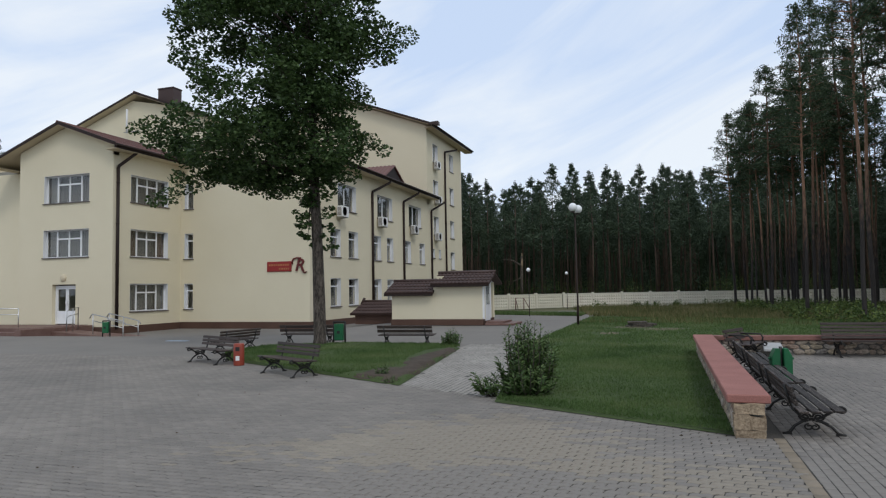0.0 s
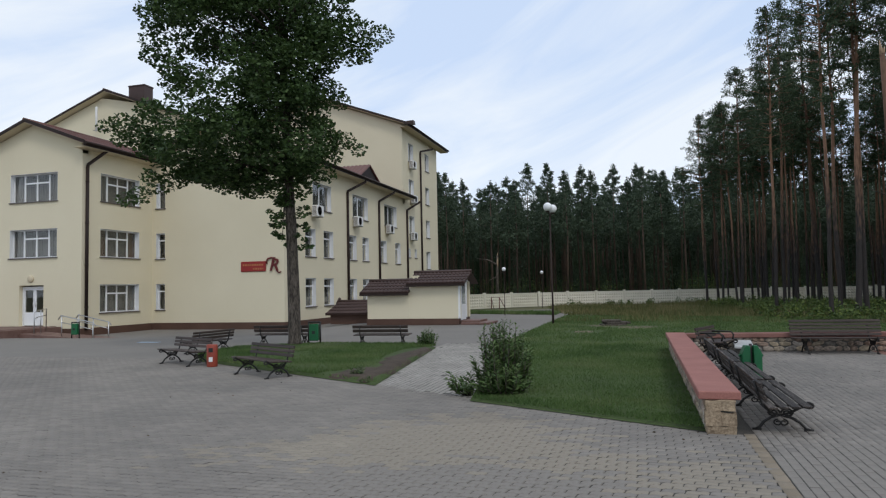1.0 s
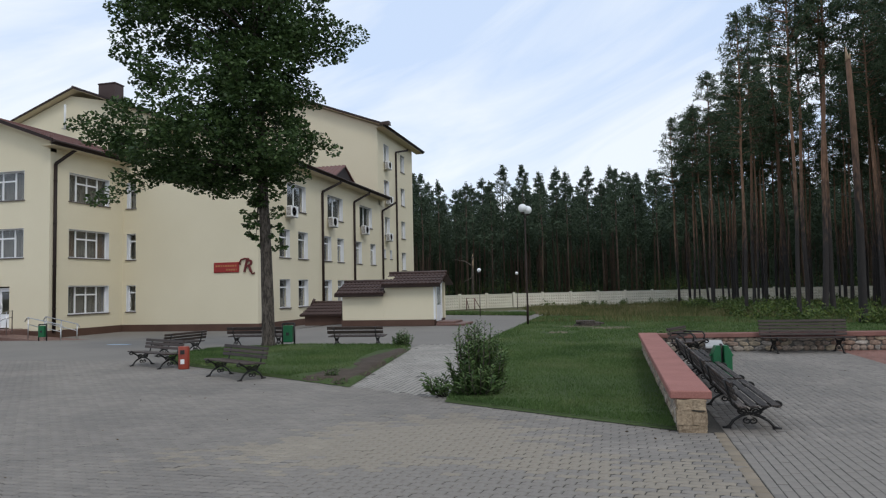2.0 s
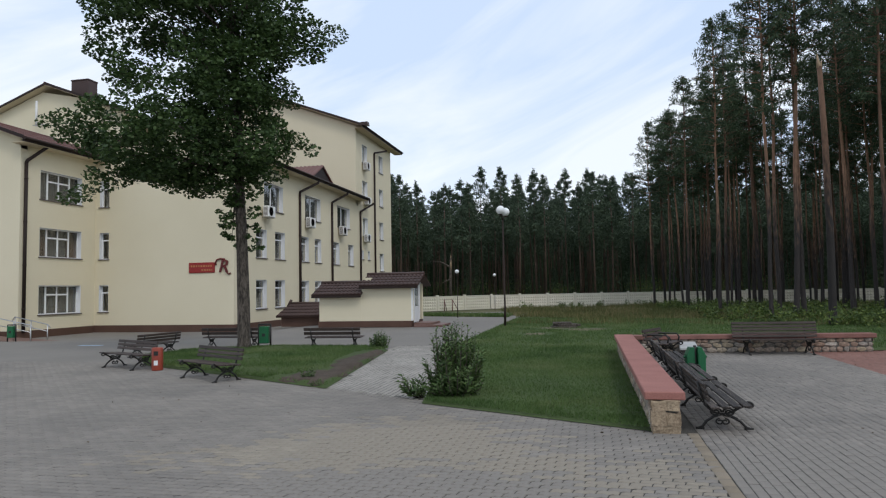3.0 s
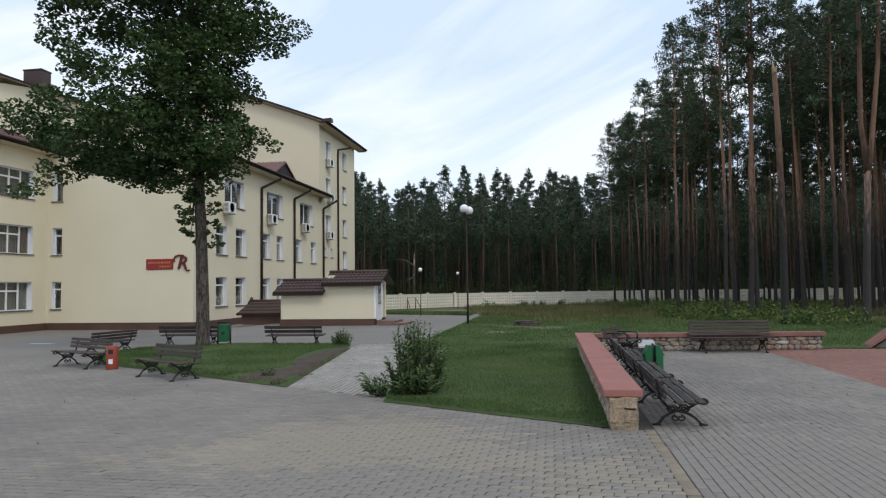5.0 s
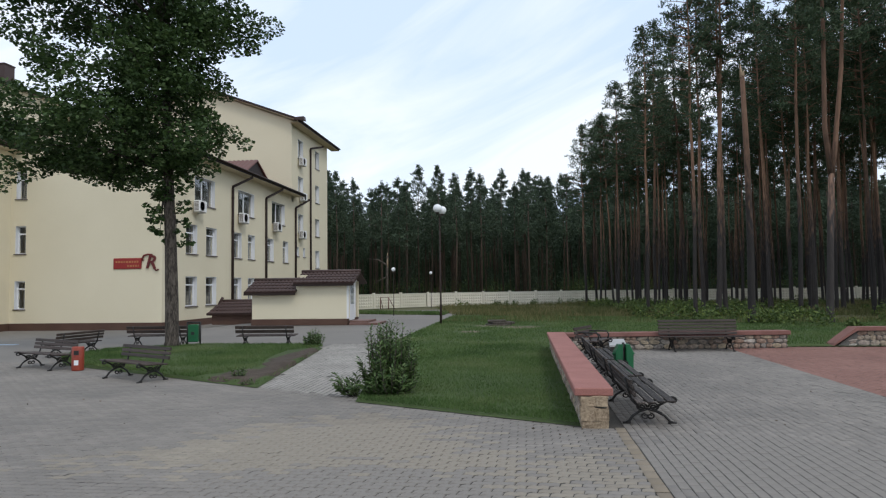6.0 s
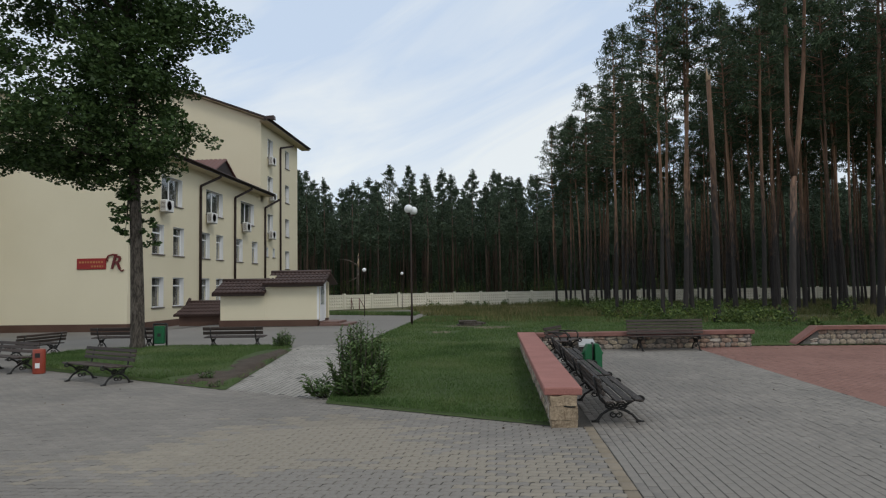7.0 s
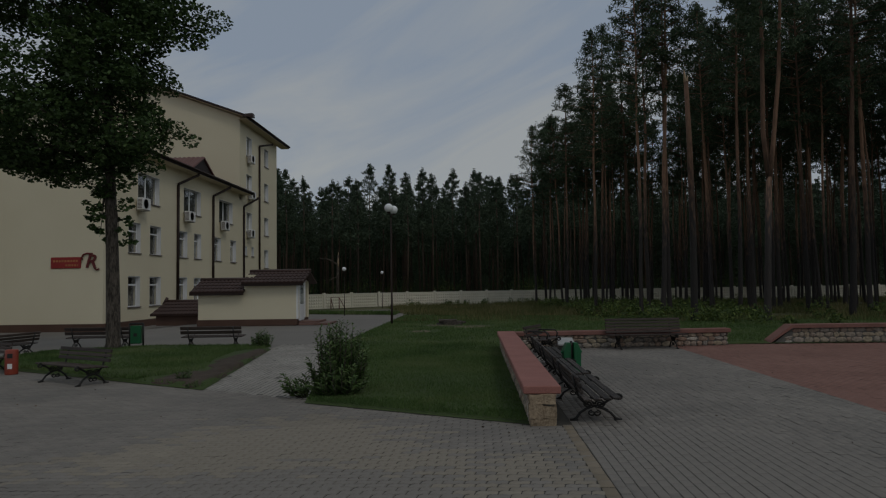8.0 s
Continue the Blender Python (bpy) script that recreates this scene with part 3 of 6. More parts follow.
PH, PB = 0.1, -0.32
plinth("trim_plinth", (XL, -32.0, YA - 0.05, YA, PB, PH))
plinth("trim_plinth", (-30.15, XA + 0.05, YA - 0.05, YA, PB, PH))
plinth("trim_plinth", (XA, XA + 0.05, YA, YS - 0.05, PB, PH))
plinth("trim_plinth", (XA, XR + 0.05, YS - 0.05, YS, PB, PH))
plinth("trim_plinth", (XR, XR + 0.05, YS, 63.7, PB, PH))


# ---- roofs ----
def slope(name, p0, p1, p2, p3, material, thick=0.12, ribs=0.0, parent=None, label="", rows=0.0):
    """A roof plane p0 p1 (eave) p2 p3 (ridge) with thickness, raised ribs that run up it and rows of tile steps across it."""
    bm = bmesh.new()
    a, b, c, d = (Vector(p) for p in (p0, p1, p2, p3))
    nrm = (b - a).cross(d - a).normalized()
    if nrm.z < 0:
        nrm = -nrm
    t = [bm.verts.new(v) for v in (a, b, c, d)]
    u = [bm.verts.new(v - nrm * thick) for v in (a, b, c, d)]
    bm.faces.new(t)
    bm.faces.new(u[::-1])
    for i in range(4):
        bm.faces.new((t[i], u[i], u[(i + 1) % 4], t[(i + 1) % 4]))
    if ribs:
        n = max(2, int((b - a).length / ribs))
        m = max(1, int((d - a).length / rows)) if rows else 1
        for i in range(n):
            s0, s1, sm = i / n, (i + 1) / n, (i + 0.5) / n
            for j in range(m):
                v0, v1 = j / m, (j + 1) / m

                def at(s, v, up):
                    return bm.verts.new(a.lerp(b, s).lerp(d.lerp(c, s), v) + nrm * up)
                lift = 0.03 if rows else 0.0
                q = [at(s0, v0, 0.005 + lift), at(sm, v0, 0.055 + lift), at(s1, v0, 0.005 + lift), at(s1, v1, 0.005), at(sm, v1, 0.055), at(s0, v1, 0.005)]
                bm.faces.new((q[0], q[1], q[4], q[5])).smooth = True
                bm.faces.new((q[1], q[2], q[3], q[4])).smooth = True
                if lift:
                    bm.faces.new((q[0], at(s0, v0, 0), at(s1, v0, 0), q[2], q[1]))
    bmesh.ops.recalc_face_normals(bm, faces=bm.faces)
    return mesh_ob(name, bm, material, parent, label)


def gable_roof(px, pz, xl, xr, y0, y1, label, ribs=0.3, material=None, soffit=True):
    """A ridge along y at px, pz over eaves at xl and xr."""
    e = tagged(empty("roof", px, y0, pz), label, "roof", kind="structure")
    inv = e.matrix_world.inverted()
    zl, zr = pz - P * (px - xl), pz - P * (xr - px)
    for n, q in (("roof_slope", ((xl, y0, zl), (xl, y1, zl), (px, y1, pz), (px, y0, pz))), ("roof_slope", ((xr, y0, zr), (xr, y1, zr), (px, y1, pz), (px, y0, pz)))):
        slope(n, *[inv @ Vector(v) for v in q], material or ROOF, 0.08, ribs, e, rows=0.45)
        slope("soffit_boarding", *[inv @ Vector(v) - Vector((0, 0, 0.09)) + Vector((0, 0.02 if v[1] == y0 else -0.02, 0)) for v in q], SOFFIT, 0.02, 0.0, e)
    for xe, ze, k in ((xl, zl, 1), (xr, zr, -1)):
        boxed("fascia", (xe - px - 0.04, xe - px + 0.04, 0, y1 - y0, ze - pz - 0.2, ze - pz + 0.02), BROWN, e)
        bm = bmesh.new()
        box(bm, min(0, k * 0.75), max(0, k * 0.75), 0.05, y1 - y0 - 0.05, -0.03, 0.0, m=Matrix.Translation((xe - px, 0, ze - pz - 0.2)))
        part("soffit", bm, SOFFIT, e)
        tubed("gutter", [(xe - px - k * 0.1, 0.0, ze - pz - 0.04), (xe - px - k * 0.1, y1 - y0, ze - pz - 0.04)], 0.075, BROWN, e)
    for xe, ze in ((xl, zl), (xr, zr)):
        bm = bmesh.new()
        n = Vector((px - xe, 0, pz - ze))
        box(bm, 0, n.length, -0.03, 0.03, -0.1, 0.05, m=Matrix.Translation((xe - px, 0, ze - pz)) @ Matrix.Rotation(-math.atan2(n.z, n.x), 4, "Y"))
        part("verge_board", bm, BROWN, e)
    tubed("ridge_cap", [(0, -0.02, 0.05), (0, y1 - y0, 0.05)], 0.09, material or ROOF, e)
    return e


gable_roof(-31.15, 11.2, -36.3, -27.15, 27.7, 35.2, "brown metal roof over the gabled wing")
gable_roof(-23.4, 11.6, -28.4, -18.3, 33.0, 54.6, "brown metal roof over the long facade")
gable_roof(-38.8, 17.5, -52.6, -26.4, 41.4, 53.5, "brown metal roof over the middle block")
gable_roof(-27.0, 19.0, -35.8, -18.2, 52.9, 65.2, "brown metal roof of the tall block")
ve = tagged(empty("verge_end", -18.2, 52.8, 15.62), "small raised metal end piece on the roof corner", "roof trim", kind="structure")
raw_ob("end_piece", [(-0.35, 0, 0.1), (0.55, 0, 0.0), (0.5, 0, 0.33), (-0.1, 0, 0.3), (-0.35, 0.5, 0.1), (0.55, 0.5, 0.0), (0.5, 0.5, 0.33), (-0.1, 0.5, 0.3)], [(0, 1, 2, 3), (7, 6, 5, 4), (0, 4, 5, 1), (1, 5, 6, 2), (2, 6, 7, 3), (3, 7, 4, 0)], ROOF_DARK, ve)
ch = tagged(empty("chimney", -37.6, 44.0, 15.9), "brown clad chimney on the roof", "chimney")
boxed("shaft", (-0.75, 0.75, -0.5, 0.5, 0, 2.35), ROOF_DARK, ch, 0.02)
boxed("cap", (-0.79, 0.79, -0.54, 0.54, 2.35, 2.46), ROOF_DARK, ch, 0.02)
# dormer over the facade
dm = tagged(empty("dormer", -18.9, 46.2, 9.75), "small red-brown roof dormer above the eave", "dormer", kind="structure")
slope("dormer_slope", (0.0, -2.3, 0.1), (-3.6, -2.3, 0.1), (-3.6, 0, 1.35), (0.0, 0, 1.35), ROOF, 0.08, 0.3, dm)
slope("dormer_slope", (0.0, 2.3, 0.1), (-3.6, 2.3, 0.1), (-3.6, 0, 1.35), (0.0, 0, 1.35), ROOF, 0.08, 0.3, dm)
raw_ob("dormer_face", [(-0.1, -2.1, 0.05), (-0.1, 2.1, 0.05), (-0.1, 0, 1.25), (-0.2, -2.1, 0.05), (-0.2, 2.1, 0.05), (-0.2, 0, 1.25)], [(0, 1, 2), (5, 4, 3), (0, 3, 4, 1), (1, 4, 5, 2), (2, 5, 3, 0)], BROWN, dm)


def downpipe(axis, wall_pos, u, eave_off, eave_du, z_eave, z_bend, out=1, label="dark brown metal rainwater downpipe on the wall"):
    """A pipe down a wall, with the swan neck that brings it in from the gutter."""
    e = tagged(new("downpipe"), label, "downpipe")
    o = 0.09 * out

    def at(du, off, z):
        return (u + du, wall_pos + off, z) if axis == "y" else (wall_pos + off, u + du, z)
    base = Vector(at(0, o, 0))
    e.matrix_world = Matrix.Translation(base)
    tubed("pipe", [Vector(q) - base for q in (at(0, o, 0.0), at(0, o, z_bend))], 0.085, BROWN, e, 10)
    tubed("swan_neck", [Vector(q) - base for q in (at(0, o, z_bend - 0.02), at(0.05 * np.sign(eave_du), o, z_bend + 0.12), at(eave_du, eave_off, z_eave - 0.1), at(eave_du, eave_off, z_eave))], 0.085, BROWN, e, 10)
    z = 1.2
    while z < z_bend:
        c = Vector(at(0, o, z)) - base
        tubed("bracket", [c - Vector((0, 0, 0.03)), c + Vector((0, 0, 0.03))], 0.1, BROWN, e, 8)
        z += 2.2


for yy in (42.0, 47.8, 54.3):
    downpipe("x", XR, yy, 0.7, 1.7, 9.5, 8.45)
downpipe("x", XR, 58.3, 0.75, 1.6, 14.95, 14.3)
downpipe("x", XA, 28.5, 0.6, 0.95, 9.75, 8.6)


def ac_unit(y, z):
    e = tagged(empty("air_conditioner", XR, y, z), "white air conditioner outdoor unit hung under a window", "air conditioner", "air conditioners on the facade")
    casing = boxed("casing", (0.12, 0.48, -0.46, 0.46, 0, 0.66), WHITE, e, 0.02)
    for r0, r1, material, name, x in ((0.0, 0.24, SILL, "fan_grille", 0.484), (0.24, 0.275, STEEL, "fan_ring", 0.487)):
        bm = bmesh.new()
        rim = [[bm.verts.new((x, -0.1 + math.cos(k * math.tau / 20) * r, 0.33 + math.sin(k * math.tau / 20) * r)) for k in range(20)] for r in (max(r0, 0.02), r1)]
        for k in range(20):
            bm.faces.new((rim[0][k], rim[1][k], rim[1][(k + 1) % 20], rim[0][(k + 1) % 20]))
        bmesh.ops.solidify(bm, geom=bm.faces[:], thickness=0.006)
        part(name, bm, material, casing, "dark round fan grille" if r0 == 0 else "")
    for i in range(7):
        boxed("side_fin", (0.17, 0.43, -0.468, -0.461, 0.08 + 0.075 * i, 0.12 + 0.075 * i), SILL, casing)
    for s in (-0.3, 0.3):
        boxed("bracket", (0, 0.5, s - 0.02, s + 0.02, -0.05, 0.0), STEEL, e)


for y, z in ((37.1, 6.33), (43.3, 6.25), (49.6, 6.2), (55.5, 12.35), (55.5, 6.05), (55.7, 9.3)):
    ac_unit(y, z)

# antenna on the middle gable
an = tagged(empty("antenna", -39.35, 41.3, 14.3), "thin white antenna mast on the gable wall", "antenna")
tubed("mast", [(0, 0, 0), (0, 0, 1.9)], 0.08, WHITE, an)
tubed("bracket", [(0, 0, 0.2), (0, 0.75, 0.2)], 0.04, STEEL, an)
tubed("arm", [(-0.3, 0, 0.1), (0.8, 0, 0.1)], 0.03, STEEL, an)

# entrance door, lamp, steps and rails
dr = tagged(empty("door_1", -31.075, YA, 0.24, 180), "white half-glazed entrance double door under a wall lamp", "door", kind="structure")
bm = bmesh.new()
for d in ((-0.82, -0.74, -0.3, -0.22, 0, 2.09), (0.74, 0.82, -0.3, -0.22, 0, 2.09), (-0.74, 0.74, -0.3, -0.22, 2.01, 2.09)):
    box(bm, *d)
part("door_frame", bm, PVC, dr)
for s in (-1, 1):
    a, b = sorted((0.01 * s, 0.73 * s))
    boxed("door_panel", (a, b, -0.29, -0.23, 0.02, 0.72), PVC, dr, 0.01)
    bm = bmesh.new()
    for d in ((a, a + 0.09, -0.29, -0.23, 0.72, 2.0), (b - 0.09, b, -0.29, -0.23, 0.72, 2.0), (a + 0.09, b - 0.09, -0.29, -0.23, 1.9, 2.0)):
        box(bm, *d)
    leaf = part("door_leaf", bm, PVC, dr)
    g = boxed("pane", (a + 0.09, b - 0.09, -0.265, -0.255, 0.72, 1.9), GLASS, leaf)
    g.visible_shadow = False
    tubed("door_handle", [(0.08 * s, -0.2, 1.0), (0.08 * s, -0.2, 1.25)], 0.015, STEEL, leaf)
wlp = tagged(empty("wall_lamp", -31.1, YA, 2.75), "round cream wall lamp above the entrance door", "lamp")
bm = bmesh.new()
bmesh.ops.create_uvsphere(bm, u_segments=16, v_segments=10, radius=0.2, matrix=Matrix.Diagonal((1, 0.5, 1, 1)) @ Matrix.Translation((0, -0.05, 0)))
part("globe", bm, SOFFIT, wlp)
boxed("back_plate", (-0.12, 0.12, -0.04, 0, -0.12, 0.12), BROWN, wlp)

st = tagged(empty("entrance_steps", -33, 25, -0.29), "dark red tiled entrance steps and landing", "steps")
for i in range(3):
    boxed("step", (-7.0, 3.7, -0.45 * (2 - i) - 0.2, 3.24 - 0.06, 0.175 * i, 0.175 * (i + 1)), STEP, st, 0.01)
boxed("cheek", (3.72, 4.1, -1.1, 3.15, 0, 0.5), STEP, st, 0.01)


def rail(name, pts, posts, label, r=0.025):
    e = tagged(empty(name, pts[0][0], pts[0][1], -0.28 if name == "ramp_rail" else -0.06), label, "handrail")
    o = Vector((pts[0][0], pts[0][1], 0))
    tubed("top_rail", [Vector(p) - o for p in pts], r, STEEL, e)
    tubed("mid_rail", [Vector(p) - o - Vector((0, 0, 0.32)) for p in pts[1:-1]] if len(pts) > 3 else [Vector(p) - o - Vector((0, 0, 0.3)) for p in pts], r * 0.8, STEEL, e)
    for x, y, z0, z1 in posts:
        tubed("post", [Vector((x, y, z0)) - o, Vector((x, y, z1)) - o], r, STEEL, e)


rail("handrail", [(-27.85, 25.5, 0.1), (-27.85, 25.5, 1.08), (-28.0, 25.8, 1.18), (-28.3, 26.6, 1.25), (-28.3, 26.6, 0.2)], [(-28.1, 26.1, 0.1, 1.2)], "bent steel handrail beside the entrance steps")
rail("handrail", [(-38.5, 25.4, 1.26), (-30.87, 25.4, 1.24)], [(-30.87, 25.4, 0.2, 1.24), (-33.0, 25.4, 0.2, 1.25), (-35.5, 25.4, 0.2, 1.25)], "steel handrail on the landing")
rail("ramp_rail", [(-27.07, 27.2, 0.95), (-26.93, 27.2, 1.14), (-25.05, 27.2, 0.76), (-24.92, 27.2, 0.6)], [(-26.9, 27.2, 0.0, 1.13), (-26.0, 27.2, -0.1, 0.94), (-25.08, 27.2, -0.25, 0.76)], "sloping steel ramp rail")
rail("ramp_rail", [(-26.83, 25.9, 0.95), (-26.67, 25.9, 1.15), (-24.75, 25.9, 0.79), (-24.61, 25.9, 0.62)], [(-26.62, 25.9, 0.0, 1.14), (-25.7, 25.9, -0.1, 0.96), (-24.78, 25.9, -0.25, 0.79)], "sloping steel ramp rail")
rp = raw_ob("ramp", [(-28.9, 25.6, 0), (-24.2, 25.6, 0), (-24.2, 27.1, 0), (-28.9, 27.1, 0), (-28.9, 25.6, 0.3), (-28.9, 27.1, 0.3), (-24.2, 25.6, 0.01), (-24.2, 27.1, 0.01)], [(0, 1, 6, 4), (3, 5, 7, 2), (4, 6, 7, 5), (0, 4, 5, 3), (1, 2, 7, 6), (0, 3, 2, 1)], STEP)
rp.location.z = -0.28
tagged(rp, "sloping red-brown access ramp at the entrance", "ramp")

# sign and initial on the blank wall
sg = tagged(empty("sign_board", -20.93, YS, 3.24), "red sign board with small yellow lettering on the wall", "sign")
bm = bmesh.new()
box(bm, -0.8, 0.8, -0.06, -0.005, -0.29, 0.29, 0.03)
part("board", bm, SIGN_RED, sg)
for z, a, b in ((0.09, -0.66, 0.68), (-0.13, 0.0, 0.66)):
    u = a
    k = 0
    while u < b - 0.05:
        w = (0.1, 0.13, 0.08, 0.11)[k % 4]
        boxed("lettering_bar", (u, min(u + w, b), -0.066, -0.06, z - 0.05, z + 0.05), GOLD, sg)
        u += w + 0.045
        k += 1


def letter(name, body, size, material, parent, m, depth=0.03):
    cu = bpy.data.curves.new(name, "FONT")
    cu.body, cu.size, cu.extrude = body, size, depth
    cu.shear = 0.25
    cu.offset = 0.012
    cu.align_x, cu.align_y = "CENTER", "CENTER"
    tmp = bpy.data.objects.new(name, cu)
    scene.collection.objects.link(tmp)
    me = bpy.data.meshes.new_from_object(tmp.evaluated_get(bpy.context.evaluated_depsgraph_get()))
    bpy.data.objects.remove(tmp)
    me.materials.append(material)
    ob = new(name, me)
    ob.parent = parent
    ob.matrix_local = m
    return ob


lt = tagged(empty("wall_letter", -19.62, YS, 3.27), "large maroon decorative letter R mounted on the wall", "letter")
letter("letter", "R", 0.98, MAROON, lt, pose(0, -0.06, 0, 90, 0, 0))
bm = bmesh.new()
tube(bm, [(-0.42, -0.06, 0.1), (-0.47, -0.06, 0.22), (-0.38, -0.06, 0.38), (-0.18, -0.06, 0.44), (0.1, -0.06, 0.42)], 0.045, 8)
part("swash", bm, MAROON, lt)
bm = bmesh.new()
tube(bm, [(0.2, -0.06, -0.3), (0.33, -0.06, -0.42), (0.46, -0.06, -0.36)], 0.04, 8)
part("swash", bm, MAROON, lt)


# ---- cellar entrance hut ----
hut = tagged(empty("entrance_hut", -11, 32.9, 0), "small cream hut with dark tiled stepped roof over cellar stairs", "hut")


def hbox(name, x0, x1, y0, y1, z0, z1, material, bevel=0.01, label=""):
    return boxed(name, (x0 + 11, x1 + 11, y0 - 32.9, y1 - 32.9, z0, z1), material, hut, bevel, label)


PH = 0.3
hbox("wall", -13.3, -11.05, 31.8, 34.0, PH, 1.72, PLASTER)
hbox("wall", -11.05, -8.46, 31.8, 32.15, PH, 2.12, PLASTER)
hbox("wall", -11.05, -8.46, 33.75, 34.0, PH, 2.12, PLASTER)
hbox("wall", -11.05, -10.7, 32.15, 33.75, PH, 2.45, PLASTER)
hbox("plinth", -13.34, -8.5, 31.76, 34.04, 0, PH, PLINTH)
hbox("post", -8.52, -8.44, 31.785, 31.96, PH + 0.004, 2.1, WHITE)
hbox("post", -8.6, -8.44, 33.1, 33.26, PH, 2.1, WHITE)
hbox("door", -8.5, -8.455, 32.155, 33.095, 0.21, 2.08, PVC, label="white half-glazed door")
hbox("door_pane", -8.454, -8.448, 32.3, 32.95, 1.0, 1.95, GLASS, 0.0)
hbox("door_step", -8.4, -7.0, 31.75, 33.9, 0, 0.1, STEP)
hbox("door_step", -8.42, -7.5, 31.95, 33.7, 0.1, 0.2, STEP)
raw_ob("gable", [(2.5, -1.1, 2.1), (2.5, 1.1, 2.1), (2.5, 0, 2.55), (2.38, -1.1, 2.1), (2.38, 1.1, 2.1), (2.38, 0, 2.55)], [(0, 1, 2), (5, 4, 3), (0, 3, 4, 1), (1, 4, 5, 2), (2, 5, 3, 0)], WHITE, hut, "white boarded gable")
for x0, x1, ze, zr in ((-13.6, -11.0, 1.62, 2.2), (-11.1, -8.1, 2.04, 2.58)):
    for s in (-1, 1):
        slope("roof_slope", (x0 + 11, s * 1.4, ze), (x1 + 11, s * 1.4, ze), (x1 + 11, 0, zr), (x0 + 11, 0, zr), ROOF_DARK, 0.07, 0.19, hut, rows=0.35)
    tubed("ridge_cap", [(x0 + 11 - 0.02, 0, zr + 0.05), (x1 + 11 + 0.02, 0, zr + 0.05)], 0.09, ROOF_DARK, hut)
    boxed("eave_board", (x0 + 11, x1 + 11, -1.42, -1.38, ze - 0.14, ze - 0.02), BROWN, hut)

cn = tagged(empty("cellar_canopy", -15.9, 35.6, 0), "low dark tiled canopy over a cellar opening by the wall", "canopy")
slope("roof_slope", (-1.0, -1.3, 0.48), (1.6, -1.3, 0.48), (1.6, 0.1, 1.12), (-0.8, 0.1, 1.12), ROOF_DARK, 0.08, 0.19, cn, rows=0.35)
slope("roof_slope", (-1.0, 1.5, 0.48), (-1.0, -1.3, 0.48), (-0.8, 0.1, 1.12), (-0.8, 0.1, 1.121), ROOF_DARK, 0.08, 0.0, cn)
tubed("ridge_cap", [(-0.8, 0.1, 1.15), (1.6, 0.1, 1.15)], 0.09, ROOF_DARK, cn)
tubed("ridge_horn", [(-0.9, 0.05, 1.0), (-0.72, 0.1, 1.36)], 0.08, ROOF_DARK, cn)
boxed("curb", (-0.8, 1.5, -1.05, 1.3, -0.1, 0.42), PLINTH, cn, 0.01)


# ---- concrete fences ----
def panel_mesh(length, height, bumps):
    """One fence panel: a slab with rows of small pyramids between its rims."""
    bm = bmesh.new()
    box(bm, 0.02, length - 0.02, -0.05, 0.05, 0.0, height)
    if bumps:
        nx, nz = 11, 4
        dx, dz = (length - 0.3) / nx, (height - 0.22) / nz
        for i in range(nx):
            for j in range(nz):
                cx, cz = 0.15 + dx * (i + 0.5), 0.11 + dz * (j + 0.5)
                q = [bm.verts.new((cx + sx * dx * 0.46, -0.051, cz + sz * dz * 0.46)) for sx, sz in ((-1, -1), (1, -1), (1, 1), (-1, 1))]
                t = bm.verts.new((cx, -0.13, cz))
                for k in range(4):
                    bm.faces.new((q[k], q[(k + 1) % 4], t))
        box(bm, 0.02, length - 0.02, -0.1, -0.051, height - 0.08, height)
        box(bm, 0.02, length - 0.02, -0.1, -0.051, 0.0, 0.08)
    else:
        box(bm, 0.1, length - 0.1, -0.075, -0.051, 0.15, height - 0.15)
    me = bpy.data.meshes.new("panel")
    bm.to_mesh(me)
    bm.free()
    return me


def fence(runs, length, height, bumps, material, label):
    e = tagged(empty("concrete_fence", *runs[0], 0), label, "fence", kind="structure")
    me = panel_mesh(length, height, bumps)
    me.materials.append(material)
    bm = bmesh.new()
    box(bm, -0.09, 0.09, -0.12, 0.12, 0, height + 0.1, 0.02)
    pm = bpy.data.meshes.new("post")
    bm.to_mesh(pm)
    bm.free()
    pm.materials.append(material)
    o = Vector((*runs[0], 0))
    for a, b in zip(runs, runs[1:]):
        a, b = Vector((*a, 0)), Vector((*b, 0))
        n = max(1, round((b - a).length / length))
        ang = math.degrees(math.atan2(b.y - a.y, b.x - a.x))
        for i in range(n):
            p = a.lerp(b, i / n) - o
            for nm, data in (("panel", me), ("post", pm)):
                ob = new(nm, data)
                ob.parent = e
                ob.matrix_local = pose(p.x, p.y, 0, 0, 0, ang) @ Matrix.Diagonal(((b - a).length / n / length, 1, 1, 1))


fence([(-8.6, 60.1), (6.0, 66.6), (75.0, 67.6)], 2.75, 1.22, True, CONCRETE, "pale concrete panel fence with rows of diamond bumps")
fence([(-16.4, 51.2), (-8.75, 60.0)], 2.6, 1.22, True, CONCRETE_Y, "cream concrete panel fence beside the yard")


